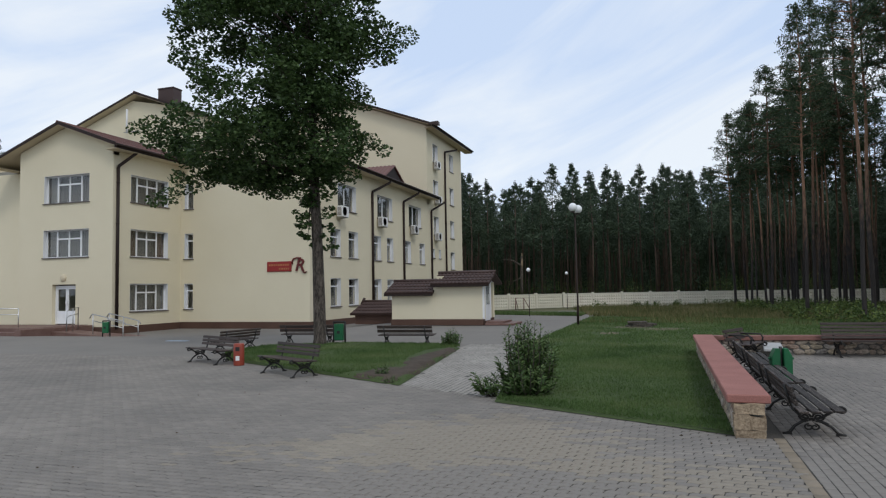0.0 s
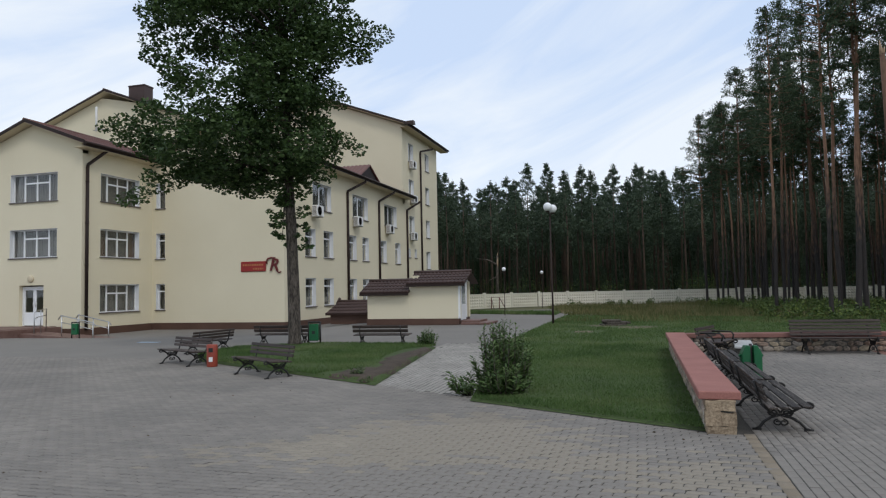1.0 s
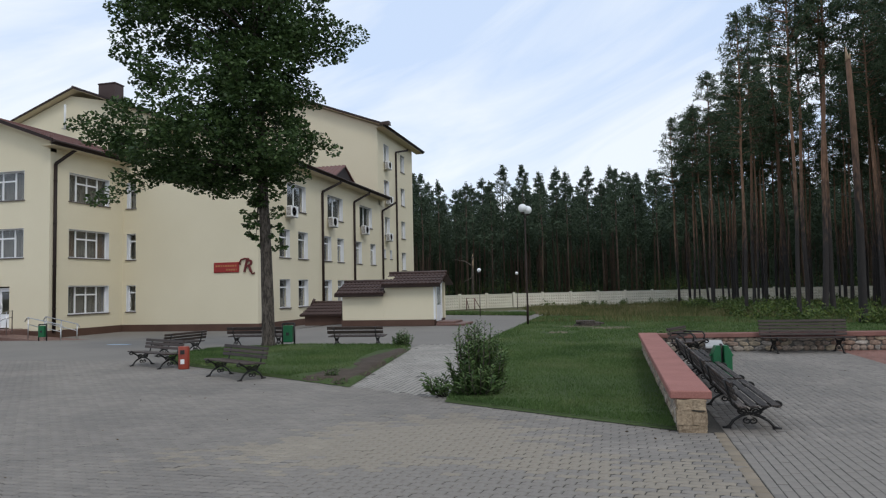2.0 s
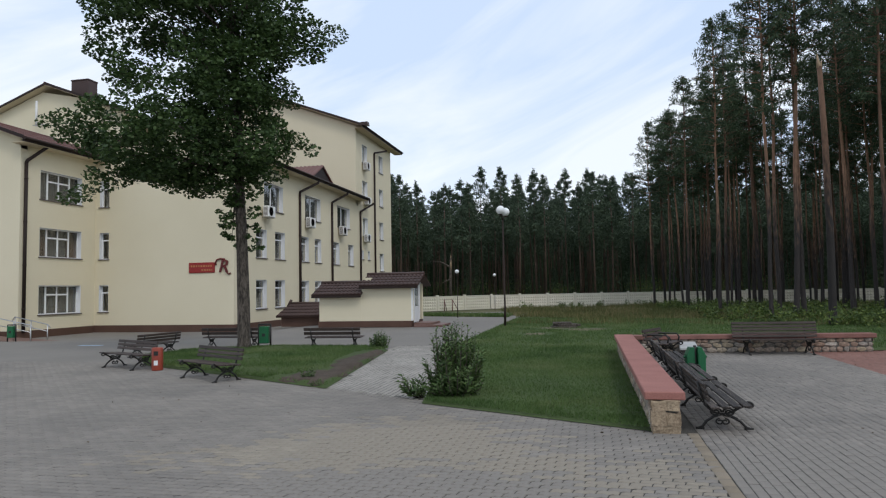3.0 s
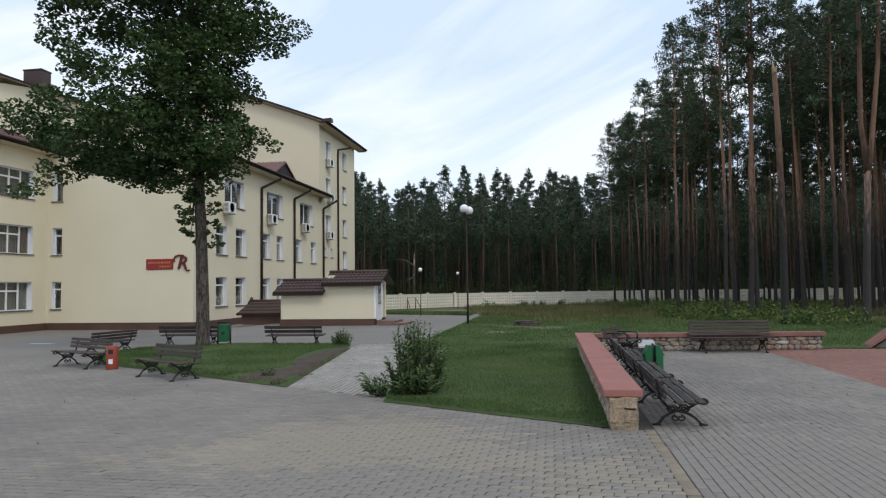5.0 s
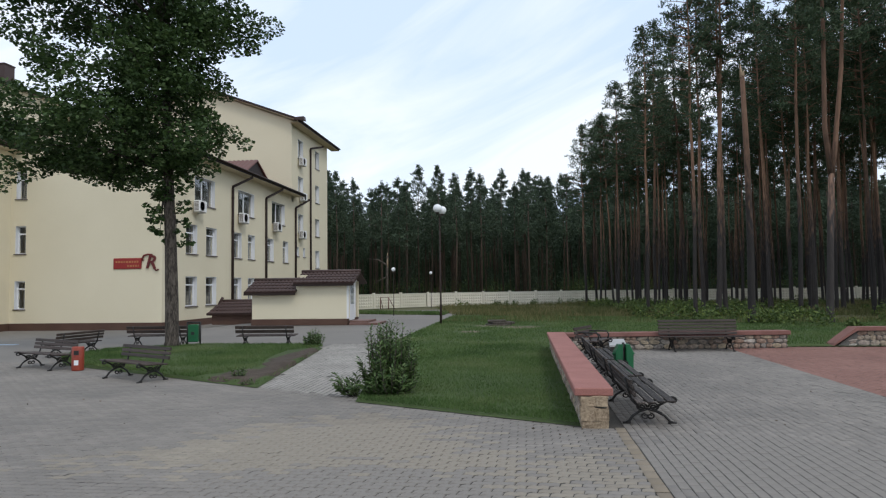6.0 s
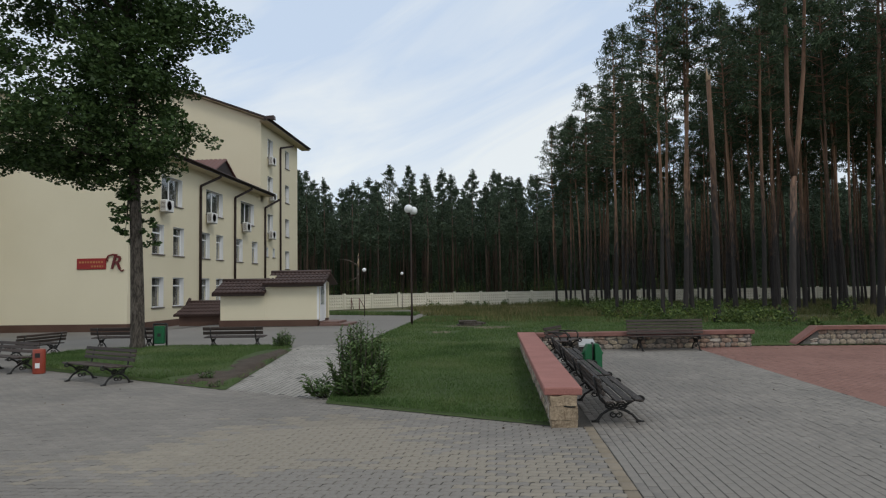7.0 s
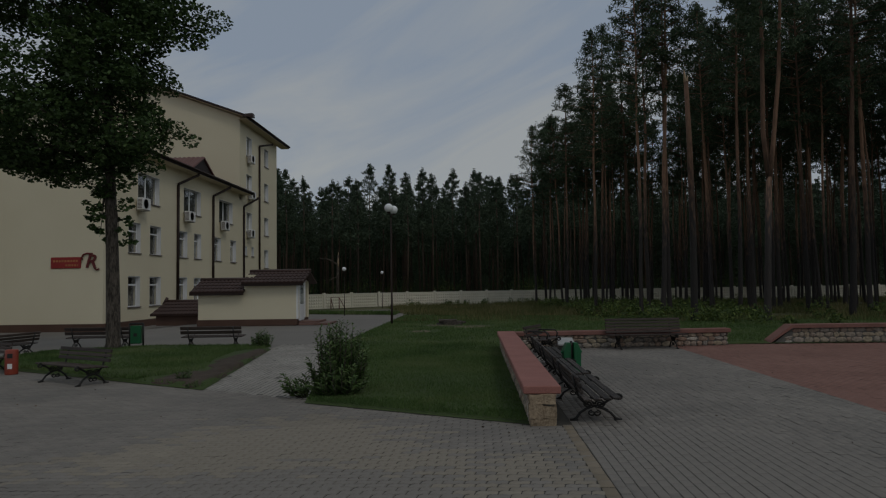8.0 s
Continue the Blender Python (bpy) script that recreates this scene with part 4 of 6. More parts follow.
# ---- low stone walls ----
def stone_meshes(count=9):
    made = []
    for k in range(count):
        rr = random.Random(100 + k)
        n = 8
        ring = [(math.cos(i * math.tau / n) * rr.uniform(0.40, 0.56), math.sin(i * math.tau / n) * rr.uniform(0.40, 0.56)) for i in range(n)]
        vs = [(x, 0.0, z) for x, z in ring] + [(x * 0.93, -0.55, z * 0.93) for x, z in ring] + [(x * 0.55, -1.0 + rr.uniform(-0.2, 0.2), z * 0.55) for x, z in ring] + [(0, -1.1, 0)]
        fs = []
        for i in range(n):
            j = (i + 1) % n
            fs += [(i, j, n + j, n + i), (n + i, n + j, 2 * n + j, 2 * n + i), (2 * n + i, 2 * n + j, 3 * n)]
        me = bpy.data.meshes.new("stone")
        me.from_pydata(vs, [], fs)
        me.polygons.foreach_set("use_smooth", [k % 3 == 0] * len(me.polygons))
        me.materials.append(STONE)
        made.append(me)
    return made


STONES = stone_meshes()


def stone_face(parent, x0, y0, ang, length, height, seed, big=1.0):
    """Lay stones in rough courses on the face that starts at (x0, y0) and runs along ang; they stand out to its right-hand side."""
    rr = random.Random(seed)
    m0 = parent.matrix_world.inverted() @ pose(x0, y0, 0, 0, 0, ang)
    z = 0.0
    for h in ((0.18, 0.15, 0.14) if big < 1.4 else (0.25, 0.22)):
        h *= height / 0.47
        u = rr.uniform(-0.05, 0.02)
        while u < length - 0.08:
            w = min(rr.uniform(0.13, 0.30) * big, length - u)
            ob = new("stone", rr.choice(STONES))
            ob.parent = parent
            ob.matrix_local = m0 @ pose(u + w / 2, 0, z + h / 2, 0, rr.uniform(-14, 14), 0) @ Matrix.Diagonal((w * 1.1, rr.uniform(0.02, 0.04), h * rr.uniform(1.05, 1.2), 1))
            u += w
        z += h


sw = tagged(empty("stone_wall", 0.86, 8.66, 0), "low field-stone wall with a pinkish red concrete cap", "garden wall")
boxed("core", (-0.14, 0.16, 0.06, 10.1, 0, 0.4), MORTAR, sw)
boxed("cap", (-0.24, 0.24, 0.02, 10.2, 0.4, 0.5), CAPSTONE, sw, 0.012)
turn_back = pose(0.17, 10.06, 0, 0, 0, 6.0)
boxed("core", (0.0, 6.12, 0.06, 0.3, 0, 0.36), MORTAR, sw, m=turn_back)
boxed("cap", (0.08, 6.2, -0.03, 0.34, 0.36, 0.475), CAP_DARK, sw, 0.012, m=turn_back)
stone_face(sw, 0.72, 18.75, -90, 10.0, 0.4, 1, 1.2)
stone_face(sw, 1.02, 8.76, 90, 9.9, 0.4, 3)
stone_face(sw, 1.03, 18.77, 6, 6.1, 0.36, 4, 1.1)
stone_face(sw, 7.12, 19.42, 96, 0.25, 0.36, 5)
# squared blocks of the end pier
for k, (a, b, c0, c1) in enumerate(((-0.16, 0.17, 0.0, 0.09), (-0.17, 0.0, 0.095, 0.27), (0.005, 0.175, 0.095, 0.25), (-0.16, 0.165, 0.275, 0.395))):
    bm = bmesh.new()
    box(bm, a, b, 0.0 - 0.012 * (k % 2), 0.2, c0, c1)
    bmesh.ops.subdivide_edges(bm, edges=bm.edges[:], cuts=3, use_grid_fill=True)
    for v in bm.verts:
        q = Vector(v.co) * 11 + Vector((k * 3.1, 0, 0))
        v.co += Vector((noise.noise(q), noise.noise(q + Vector((9, 0, 0))), noise.noise(q + Vector((0, 9, 0))))) * 0.018
    part("pier_block", bm, PIER_STONE, sw)
s2 = tagged(empty("stone_wall", 8.6, 19.85, 0), "low field-stone wall with a sloping end and red cap", "garden wall")
boxed("core", (0.55, 12.0, 0.03, 0.33, 0, 0.47), MORTAR, s2)
raw_ob("cap", [(-0.15, -0.08, 0.0), (-0.15, 0.42, 0.0), (0.5, -0.08, 0.47), (0.5, 0.42, 0.47), (12, -0.08, 0.47), (12, 0.42, 0.47), (-0.1, -0.08, 0.09), (-0.1, 0.42, 0.09), (0.48, -0.08, 0.57), (0.48, 0.42, 0.57), (12, -0.08, 0.57), (12, 0.42, 0.57)],
       [(0, 2, 8, 6), (2, 4, 10, 8), (1, 7, 9, 3), (3, 9, 11, 5), (6, 8, 9, 7), (8, 10, 11, 9), (0, 6, 7, 1), (0, 1, 3, 2), (2, 3, 5, 4), (4, 5, 11, 10)], CAP_DARK, s2)
raw_ob("core", [(0.0, 0.03, 0), (0.55, 0.03, 0), (0.55, 0.03, 0.46), (0.0, 0.33, 0), (0.55, 0.33, 0), (0.55, 0.33, 0.46)], [(0, 1, 2), (5, 4, 3), (0, 3, 4, 1), (2, 5, 3, 0), (1, 4, 5, 2)], MORTAR, s2)
stone_face(s2, 9.15, 19.88, 0, 6.5, 0.46, 6, 1.1)
stone_face(s2, 8.92, 19.88, 0, 0.24, 0.2, 16)
s2.scale = (1, 1, 0.92)
seat_low = tagged(empty("board_seat", 2.38, 17.9, 0, -6), "low seat with a pale board top on two blocks", "seat")
boxed("board", (-0.21, 0.21, -0.95, 0.95, 0.25, 0.31), PALE_BOARD, seat_low, 0.012, "pale weathered board")
for yy in (-0.7, 0.7):
    boxed("support", (-0.16, 0.16, yy - 0.09, yy + 0.09, 0, 0.25), MORTAR, seat_low, 0.01)


# ---- benches ----
def scroll(cx, cz, r, a0, turns, n=14, shrink=0.35):
    return [(cx + r * (1 - (1 - shrink) * i / n) * math.cos(a0 + turns * math.tau * i / n), cz + r * (1 - (1 - shrink) * i / n) * math.sin(a0 + turns * math.tau * i / n)) for i in range(n + 1)]


def bench(x, y, turn, length=1.85, wood=None, arms=False, label="", k=1.0, backs=3, inset=0.24):
    """A park bench with scrolled iron ends; it faces local -y. The back leans to +y."""
    wood = wood or SLAT
    e = tagged(empty("park_bench", x, y, 0, turn), label or "dark wooden park bench with scrolled black iron legs", "bench", "park benches")
    leg = length / 2 - inset
    for s in (-leg, leg):
        bm = bmesh.new()

        def run(pts, r=0.017):
            tube(bm, [(s, p[0], p[1]) for p in pts], r, 6)
        run([(-0.31, 0.015), (-0.26, 0.04), (-0.2, 0.13), (-0.1, 0.2), (0.0, 0.225), (-0.1, 0.27), (-0.2, 0.35), (-0.28, 0.385)], 0.02)
        run([(0.27, 0.015), (0.23, 0.04), (0.18, 0.13), (0.1, 0.2), (0.0, 0.228), (0.1, 0.27), (0.15, 0.33), (0.2, 0.40)], 0.02)
        run([(-0.27, 0.40), (-0.1, 0.385), (0.08, 0.375), (0.19, 0.40), (0.23, 0.55), (0.27, 0.76)], 0.018)
        run([(-0.17, 0.17), (-0.06, 0.24), (0.0, 0.25), (0.06, 0.24), (0.13, 0.17)], 0.014)
        run(scroll(-0.30, 0.385, 0.055, 1.2, 1.3), 0.016)
        run(scroll(-0.075, 0.27, 0.07, 0.0, 1.4), 0.014)
        run(scroll(0.075, 0.27, 0.07, 3.14, -1.4), 0.014)
        run(scroll(-0.03, 0.12, 0.05, 1.57, 1.2), 0.012)
        run(scroll(0.03, 0.12, 0.05, 1.57, -1.2), 0.012)
        run([(-0.34, 0.012), (-0.24, 0.012)], 0.022)
        run([(0.21, 0.012), (0.31, 0.012)], 0.022)
        part("leg_frame", bm, IRON, e)
        if arms:
            bm = bmesh.new()
            tube(bm, [(s, -0.24, 0.40), (s, -0.27, 0.55), (s, -0.22, 0.63), (s, 0.0, 0.635), (s, 0.24, 0.62)], 0.02, 6)
            tube(bm, [(s, -0.1, 0.39), (s, -0.05, 0.52), (s, 0.05, 0.6), (s, 0.12, 0.63)], 0.014, 6)
            part("armrest", bm, IRON, e)
    for i, yy in enumerate((-0.24, -0.12, 0.0, 0.12)):
        boxed("seat_slat", (-length / 2, length / 2, yy - 0.048, yy + 0.048, 0.405 - 0.01 * i, 0.44 - 0.01 * i), wood, e, 0.008)
    for i in range(backs):
        t = (i + 0.6) / backs
        z = (0.47 + 0.30 * t) if backs < 4 else (0.43 + 0.45 * t)
        yy = 0.205 + 0.055 * t
        hh = (0.235 if backs < 4 else 0.345) / backs / 2
        boxed("back_slat", (-length / 2, length / 2, -0.018, 0.018, -hh, hh), wood, e, 0.007, m=pose(0, yy - 0.02, z, -11, 0, 0))
    e.scale = (1, k, 0.86 * k)
    return e


bench(-7.88, 12.95, -29.5, 1.8, label="dark wooden park bench standing on the paving before the lawn")
bench(-11.22, 14.75, -24.0, 1.8, label="dark wooden park bench beside a red litter bin")
bench(-12.7, 17.8, 264, 1.8, label="dark wooden park bench at the back of the lawn island")
bench(-11.65, 20.5, 183, 2.0, backs=2, label="dark wooden park bench behind the oak trunk")
bench(-8.0, 20.3, 183, 1.85, backs=2, label="dark wooden park bench at the edge of the yard")
for i, yc in enumerate((9.84, 12.25, 14.65)):
    bench(1.57, yc, 90, 2.25, SLAT_WORN, label="worn dark bench with peeling slats along the stone wall", k=1.04, inset=0.30).scale = (1, 1.04, 0.78)
bench(1.72, 17.5, 66, 1.3, SLAT, arms=True, label="dark bench with curved iron armrests by the wall", k=1.1)
bench(4.66, 18.70, 4, 2.08, SLAT, label="long weathered slatted bench against the back stone wall", backs=5, inset=0.28).scale = (1, 1.1, 0.92)


# ---- litter bins ----
def plate_bin(x, y, turn, h=0.72, label="green metal litter bin with two shells on a dark post"):
    e = tagged(empty("litter_bin", x, y, 0, turn), label, "litter bin")
    tubed("post", [(0, 0, 0), (0, 0, h + 0.03)], 0.032, IRON, e)
    for s in (-1, 1):
        bm = bmesh.new()
        prism(bm, [(0.035, 0.02), (0.19, 0.02), (0.2, h * 0.76), (0.12, h), (0.035, h)], -0.11, 0.11)
        bmesh.ops.transform(bm, matrix=Matrix.Diagonal((s, 1, 1, 1)) @ Matrix.Rotation(math.pi / 2, 4, "X"), verts=bm.verts)
        bmesh.ops.recalc_face_normals(bm, faces=bm.faces)
        bmesh.ops.bevel(bm, geom=bm.edges[:], offset=0.008, segments=1, affect="EDGES")
        part("shell", bm, GREEN, e)
        tubed("pivot", [(s * 0.19, 0, h * 0.7), (s * 0.245, 0, h * 0.7)], 0.022, GREEN, e)
    return e


plate_bin(1.93, 13.62, 8, 0.62).scale = (0.88, 0.88, 1)


def post_bin(x, y, h=0.72, w=0.32, turn=12, label="green litter bin in a black tube frame on the lawn"):
    e = tagged(empty("litter_bin", x, y, 0, turn), label, "litter bin")
    bm = bmesh.new()
    box(bm, -w / 2, w / 2, -0.13, 0.13, h * 0.22, h * 0.9, 0.02)
    bucket = part("bucket", bm, GREEN, e)
    for s in (-1, 1):
        tubed("post", [(s * (w / 2 + 0.045), 0, 0), (s * (w / 2 + 0.045), 0, h * 0.97)], 0.028, IRON, e)
    tubed("top_bar", [(-w / 2 - 0.045, 0, h * 0.97), (w / 2 + 0.045, 0, h * 0.97)], 0.028, IRON, e)
    boxed("emblem", (-0.05, 0.05, -0.135, -0.131, h * 0.5, h * 0.62), IRON, bucket)
    return e


post_bin(-10.25, 20.0, 0.80, 0.30)
post_bin(-24.6, 24.7, 0.74, 0.27, label="green litter bin beside the entrance ramp").location.z = -dip(-24.6, 24.7)
rb = tagged(empty("litter_bin", -10.12, 14.32, 0, 20), "red round litter bin with a dark slot and white sticker", "litter bin")
bm = bmesh.new()
tube(bm, [(0, 0, 0), (0, 0, 0.02), (0, 0, 0.52), (0, 0, 0.54)], 0.13, 18, [0.125, 0.13, 0.13, 0.12])
rb_body = part("body", bm, RED_PAINT, rb)
# the body is closed; a black block gives the slot its inner shade
boxed("slot", (-0.05, 0.05, -0.135, -0.1, 0.36, 0.46), IRON, rb_body, label="black block standing for the shaded opening")
boxed("sticker", (-0.045, 0.045, -0.134, -0.11, 0.13, 0.24), WHITE, rb_body, label="white sticker")


# ---- lamps ----
def street_lamp(x, y, h, globes, r=0.2, pole=0.042, label=""):
    e = tagged(empty("street_lamp", x, y, 0), label or "thin brown lamp post with two white globes", "street lamp", "street lamps")
    tubed("pole", [(0, 0, 0), (0.01, 0, 0.9), (0.012, 0, 0.95), (0.0, 0, h - 0.45)], pole, BROWN, e, 10, [pole * 1.35, pole * 1.3, pole, pole * 0.75])
    for gx, gy, gz in globes:
        arm = tubed("arm", [(0, 0, h - 0.5), (gx * 0.4, gy * 0.4, h - 0.36), (gx, gy, h - 0.3 + gz)], 0.025, BROWN, e)
        bm = bmesh.new()
        bmesh.ops.create_uvsphere(bm, u_segments=24, v_segments=14, radius=r, matrix=Matrix.Translation((gx, gy, h + gz - 0.08)))
        for f in bm.faces:
            f.smooth = True
        g = part("globe", bm, GLOBE, arm, "white opal globe")
        tubed("collar", [(gx, gy, h - 0.32 + gz), (gx, gy, h - 0.24 + gz)], 0.09, BROWN, arm)


street_lamp(-3.86, 31.2, 5.5, [(-0.06, -0.26, 0.02), (0.1, 0.26, -0.02)])
street_lamp(-8.2, 42.0, 3.0, [(0, 0, 0)], 0.13, 0.02, "short lamp post with one white globe")
street_lamp(-7.6, 55.0, 3.0, [(0, 0, 0)], 0.13, 0.02, "short lamp post with one white globe")
gl = tagged(empty("goal_frame", -11.6, 55.4, -0.05, -8), "small rusty goal frame standing before the concrete fence", "goal frame")
tubed("frame", [(-0.36, 0, 0), (-0.36, 0, 0.98), (0.36, 0, 0.98), (0.36, 0, 0)], 0.045, ROOF, gl)
tubed("side_bar", [(0.36, 0, 0.98), (0.8, 0.3, 0)], 0.03, ROOF, gl)
tubed("side_bar", [(-0.36, 0, 0.98), (-0.36, 0.6, 0)], 0.03, ROOF, gl)
pile = tagged(empty("slab_pile", -1.1, 29.8, 0.02, 12), "low pile of old grey weathered slabs in the grass", "slab pile")
for d, a in (((-0.55, 0.5, -0.4, 0.4, 0.0, 0.1), 0), ((-0.4, 0.62, -0.35, 0.36, 0.104, 0.19), 9), ((-0.5, 0.3, -0.3, 0.34, 0.194, 0.27), -7)):
    boxed("slab", d, BARK_OAK, pile, 0.015, m=Matrix.Rotation(radians(a), 4, "Z"))
BARE = ((-2.1, 25.7, 0.75), (-0.2, 28.4, 0.9), (-1.6, 29.3, 0.8))
for k, (px_, py_, pr) in enumerate(BARE):
    rr = random.Random(60 + k)
    rim = [(px_ + math.cos(i * math.tau / 14) * pr * rr.uniform(0.7, 1.2), py_ + math.sin(i * math.tau / 14) * pr * rr.uniform(0.6, 1.1)) for i in range(14)]
    mound("soil_bed", rim, 0.05, 0.02, DRY_SOIL, "bare dry patch in the lawn", 0.3, 0.03)
# thin pale blue slab lying flat on the yard
tagged(boxed("floor_mark", (-18.3, -17.4, 21.25, 21.5, -0.014, -0.004), PALE_BLUE), "small flat pale blue mark on the yard", "paint mark", kind="structure")


# ---- plants ----
def leaves(centres, size, rng, k=4, aspect=0.55, flat=0.0, up=0.0):
    """Leaf blades (n, k, 3) of random turn at the given centres."""
    n = len(centres)
    d = rng.normal(size=(n, 3))
    d[:, 2] = d[:, 2] * (1 - flat) + up
    d /= np.linalg.norm(d, axis=1)[:, None]
    s = np.cross(d, rng.normal(size=(n, 3)))
    s /= np.linalg.norm(s, axis=1)[:, None] + 1e-9
    L = (size * rng.uniform(0.6, 1.3, n))[:, None]
    a, b = d * L, s * L * aspect * 0.5
    if k == 4:
        return np.stack([centres - a * 0.5, centres + b, centres + a * 0.5, centres - b], 1)
    return np.stack([centres - a * 0.5 - b, centres - a * 0.5 + b, centres + a * 0.5], 1)


def lobed(centres, size, rng):
    """Lobed leaf blades (n, 6, 3), most of them spread flat and drooping a little."""
    n = len(centres)
    d = rng.normal(size=(n, 3)) * np.array([1, 1, 0.45]) + np.array([0, 0, -0.15])
    d /= np.linalg.norm(d, axis=1)[:, None]
    s = np.cross(d, np.array([0, 0, 1.0]) + rng.normal(size=(n, 3)) * 0.9)
    s /= np.linalg.norm(s, axis=1)[:, None] + 1e-9
    size = (size * rng.uniform(0.65, 1.3, n))[:, None]
    rim = ((-0.5, 0.0), (-0.05, 0.28), (0.32, 0.27), (0.5, 0.0), (0.32, -0.27), (-0.05, -0.28))
    return np.stack([centres + (d * a + s * b) * size for a, b in rim], 1)


def ball(n, rng):
    v = rng.normal(size=(n, 3))
    v /= np.linalg.norm(v, axis=1)[:, None]
    return v * (rng.uniform(0, 1, n) ** 0.45)[:, None]


def oak(x, y):
    rng = np.random.default_rng(11)
    e = tagged(empty("oak_tree", x, y, 0), "leafy dark green oak with a straight grey trunk on the lawn", "tree")
    right = np.array([0.95, 0.31, 0.0])
    deep = np.array([-0.31, 0.95, 0.0])
    zs = [5.3, 5.7, 6.2, 6.6, 7.2, 8, 9, 10, 11, 12, 13, 14.2]
    lo = [-2.4, -3.6, -4.4, -4.8, -4.9, -4.4, -4.3, -4.5, -4.6, -4.2, -3.5, -1.9]
    hi = [0.3, 0.9, 1.4, 1.5, 1.5, 1.5, 1.6, 2.0, 1.9, 1.7, 1.3, 0.6]
    bm = bmesh.new()
    spine = [(0, 0, -0.05), (0.02, 0, 0.25), (0.0, 0.02, 1.5), (-0.06, 0, 3.2), (-0.14, 0.0, 5.0), (-0.2, 0.05, 7.0), (-0.35, 0.0, 9.5), (-0.5, 0, 12.5)]
    tube(bm, spine, 0.2, 14, [0.28, 0.21, 0.185, 0.172, 0.16, 0.13, 0.085, 0.03])
    for v in bm.verts:
        d = noise.noise(Vector((v.co.x * 4, v.co.y * 4, v.co.z * 1.5))) * 0.03
        v.co.x += d * np.sign(v.co.x)
        v.co.y += d * np.sign(v.co.y)
    part("trunk", bm, BARK_OAK, e)
    clumps = []
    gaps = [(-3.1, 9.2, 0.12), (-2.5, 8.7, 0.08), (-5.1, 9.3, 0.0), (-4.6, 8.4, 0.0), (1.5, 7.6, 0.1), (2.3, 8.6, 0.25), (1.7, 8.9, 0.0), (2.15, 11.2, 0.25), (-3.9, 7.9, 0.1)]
    while len(clumps) < 405:
        z = rng.uniform(5.3, 14.2)
        a, b = np.interp(z, zs, lo), np.interp(z, zs, hi)
        u = rng.uniform(a, b)
        mid, half = (a + b) / 2, (b - a) / 2
        dmax = 3.3 * math.sqrt(max(0.05, 1 - ((u - mid) / half) ** 2)) * (0.6 if z < 5.9 else 1)
        w = dmax * rng.uniform(-1, 1)
        r = rng.uniform(0.34, 0.68)
        if u - a < 0.5 or b - u < 0.5:
            r *= 0.65
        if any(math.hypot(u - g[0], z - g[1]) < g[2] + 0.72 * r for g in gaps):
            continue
        clumps.append((right * u + deep * w + np.array([0, 0, z]), r))
    for u, w, z, r in ((-5.75, -0.5, 7.15, 0.32), (-5.3, -0.3, 7.3, 0.45), (-4.9, -0.5, 7.0, 0.5), (-5.4, -0.4, 6.7, 0.3), (-4.9, -1.0, 4.75, 0.3), (-4.5, -1.0, 4.85, 0.36), (-4.0, -0.9, 5.2, 0.42), (2.9, 0.3, 10.35, 0.42), (2.5, 0.2, 10.0, 0.42), (2.4, 0.2, 9.5, 0.25), (2.1, 0.5, 6.5, 0.28), (1.6, 0.4, 6.8, 0.4), (-4.6, 0.2, 10.2, 0.45), (-3.6, -0.8, 5.35, 0.4), (-3.1, -0.7, 5.5, 0.4), (-2.6, -0.6, 5.5, 0.42), (-2.1, -0.7, 5.4, 0.42), (-3.4, -0.9, 5.7, 0.45), (-4.3, -0.8, 5.5, 0.3), (-1.6, -0.4, 5.3, 0.4), (-1.0, -0.5, 5.15, 0.36), (-0.5, -0.3, 5.0, 0.34), (0.3, -0.2, 5.1, 0.34), (0.6, 0.1, 5.4, 0.35), (-5.0, 0.1, 6.8, 0.4), (-4.6, -0.2, 7.3, 0.5), (-4.4, 0.0, 6.5, 0.5), (1.1, 0.2, 5.6, 0.32), (2.1, 0.2, 9.9, 0.45), (1.9, 0.1, 10.4, 0.5), (2.4, 0.3, 10.6, 0.36), (1.9, 0.0, 9.5, 0.4)):
        clumps.append((right * u + deep * w + np.array([0, 0, z]), r))
    # sprouts on the bare trunk
    for i in range(34):
        side = -0.42 if rng.random() < 0.75 else 0.4
        clumps.append((right * (side * 0.8 + rng.normal() * 0.14) + deep * rng.uniform(-0.4, 0.2) + np.array([0, 0, rng.uniform(3.2, 5.0)]), rng.uniform(0.08, 0.19)))
    for c, r in clumps[::8]:
        root = Vector((-0.15, 0, max(5.5, min(11.5, c[2] - 0.55 * math.hypot(c[0], c[1])))))
        bm = bmesh.new()
        end = Vector(c)
        midp = root.lerp(end, 0.5) + Vector((0, 0, 0.25))
        L = (end - root).length
        tube(bm, [root, root.lerp(midp, 0.5), midp, midp.lerp(end, 0.6), end], 0.05, 6, [0.02 + 0.008 * L, 0.018 + 0.006 * L, 0.014 + 0.004 * L, 0.014, 0.006])
        part("limb", bm, BARK_OAK, e)
    pts = []
    for c, r in clumps:
        n = int(760 * r * r) + 14
        v = ball(n, rng)
        v /= (np.linalg.norm(v, axis=1) ** 0.55)[:, None] + 1e-6
        pts.append(c + v * np.array([r, r, r * 0.72]) * 1.1)
    quads_ob("crown", lobed(np.concatenate(pts), 0.128, rng), OAK_LEAF, e)
    return e


oak(-10.73, 19.53)


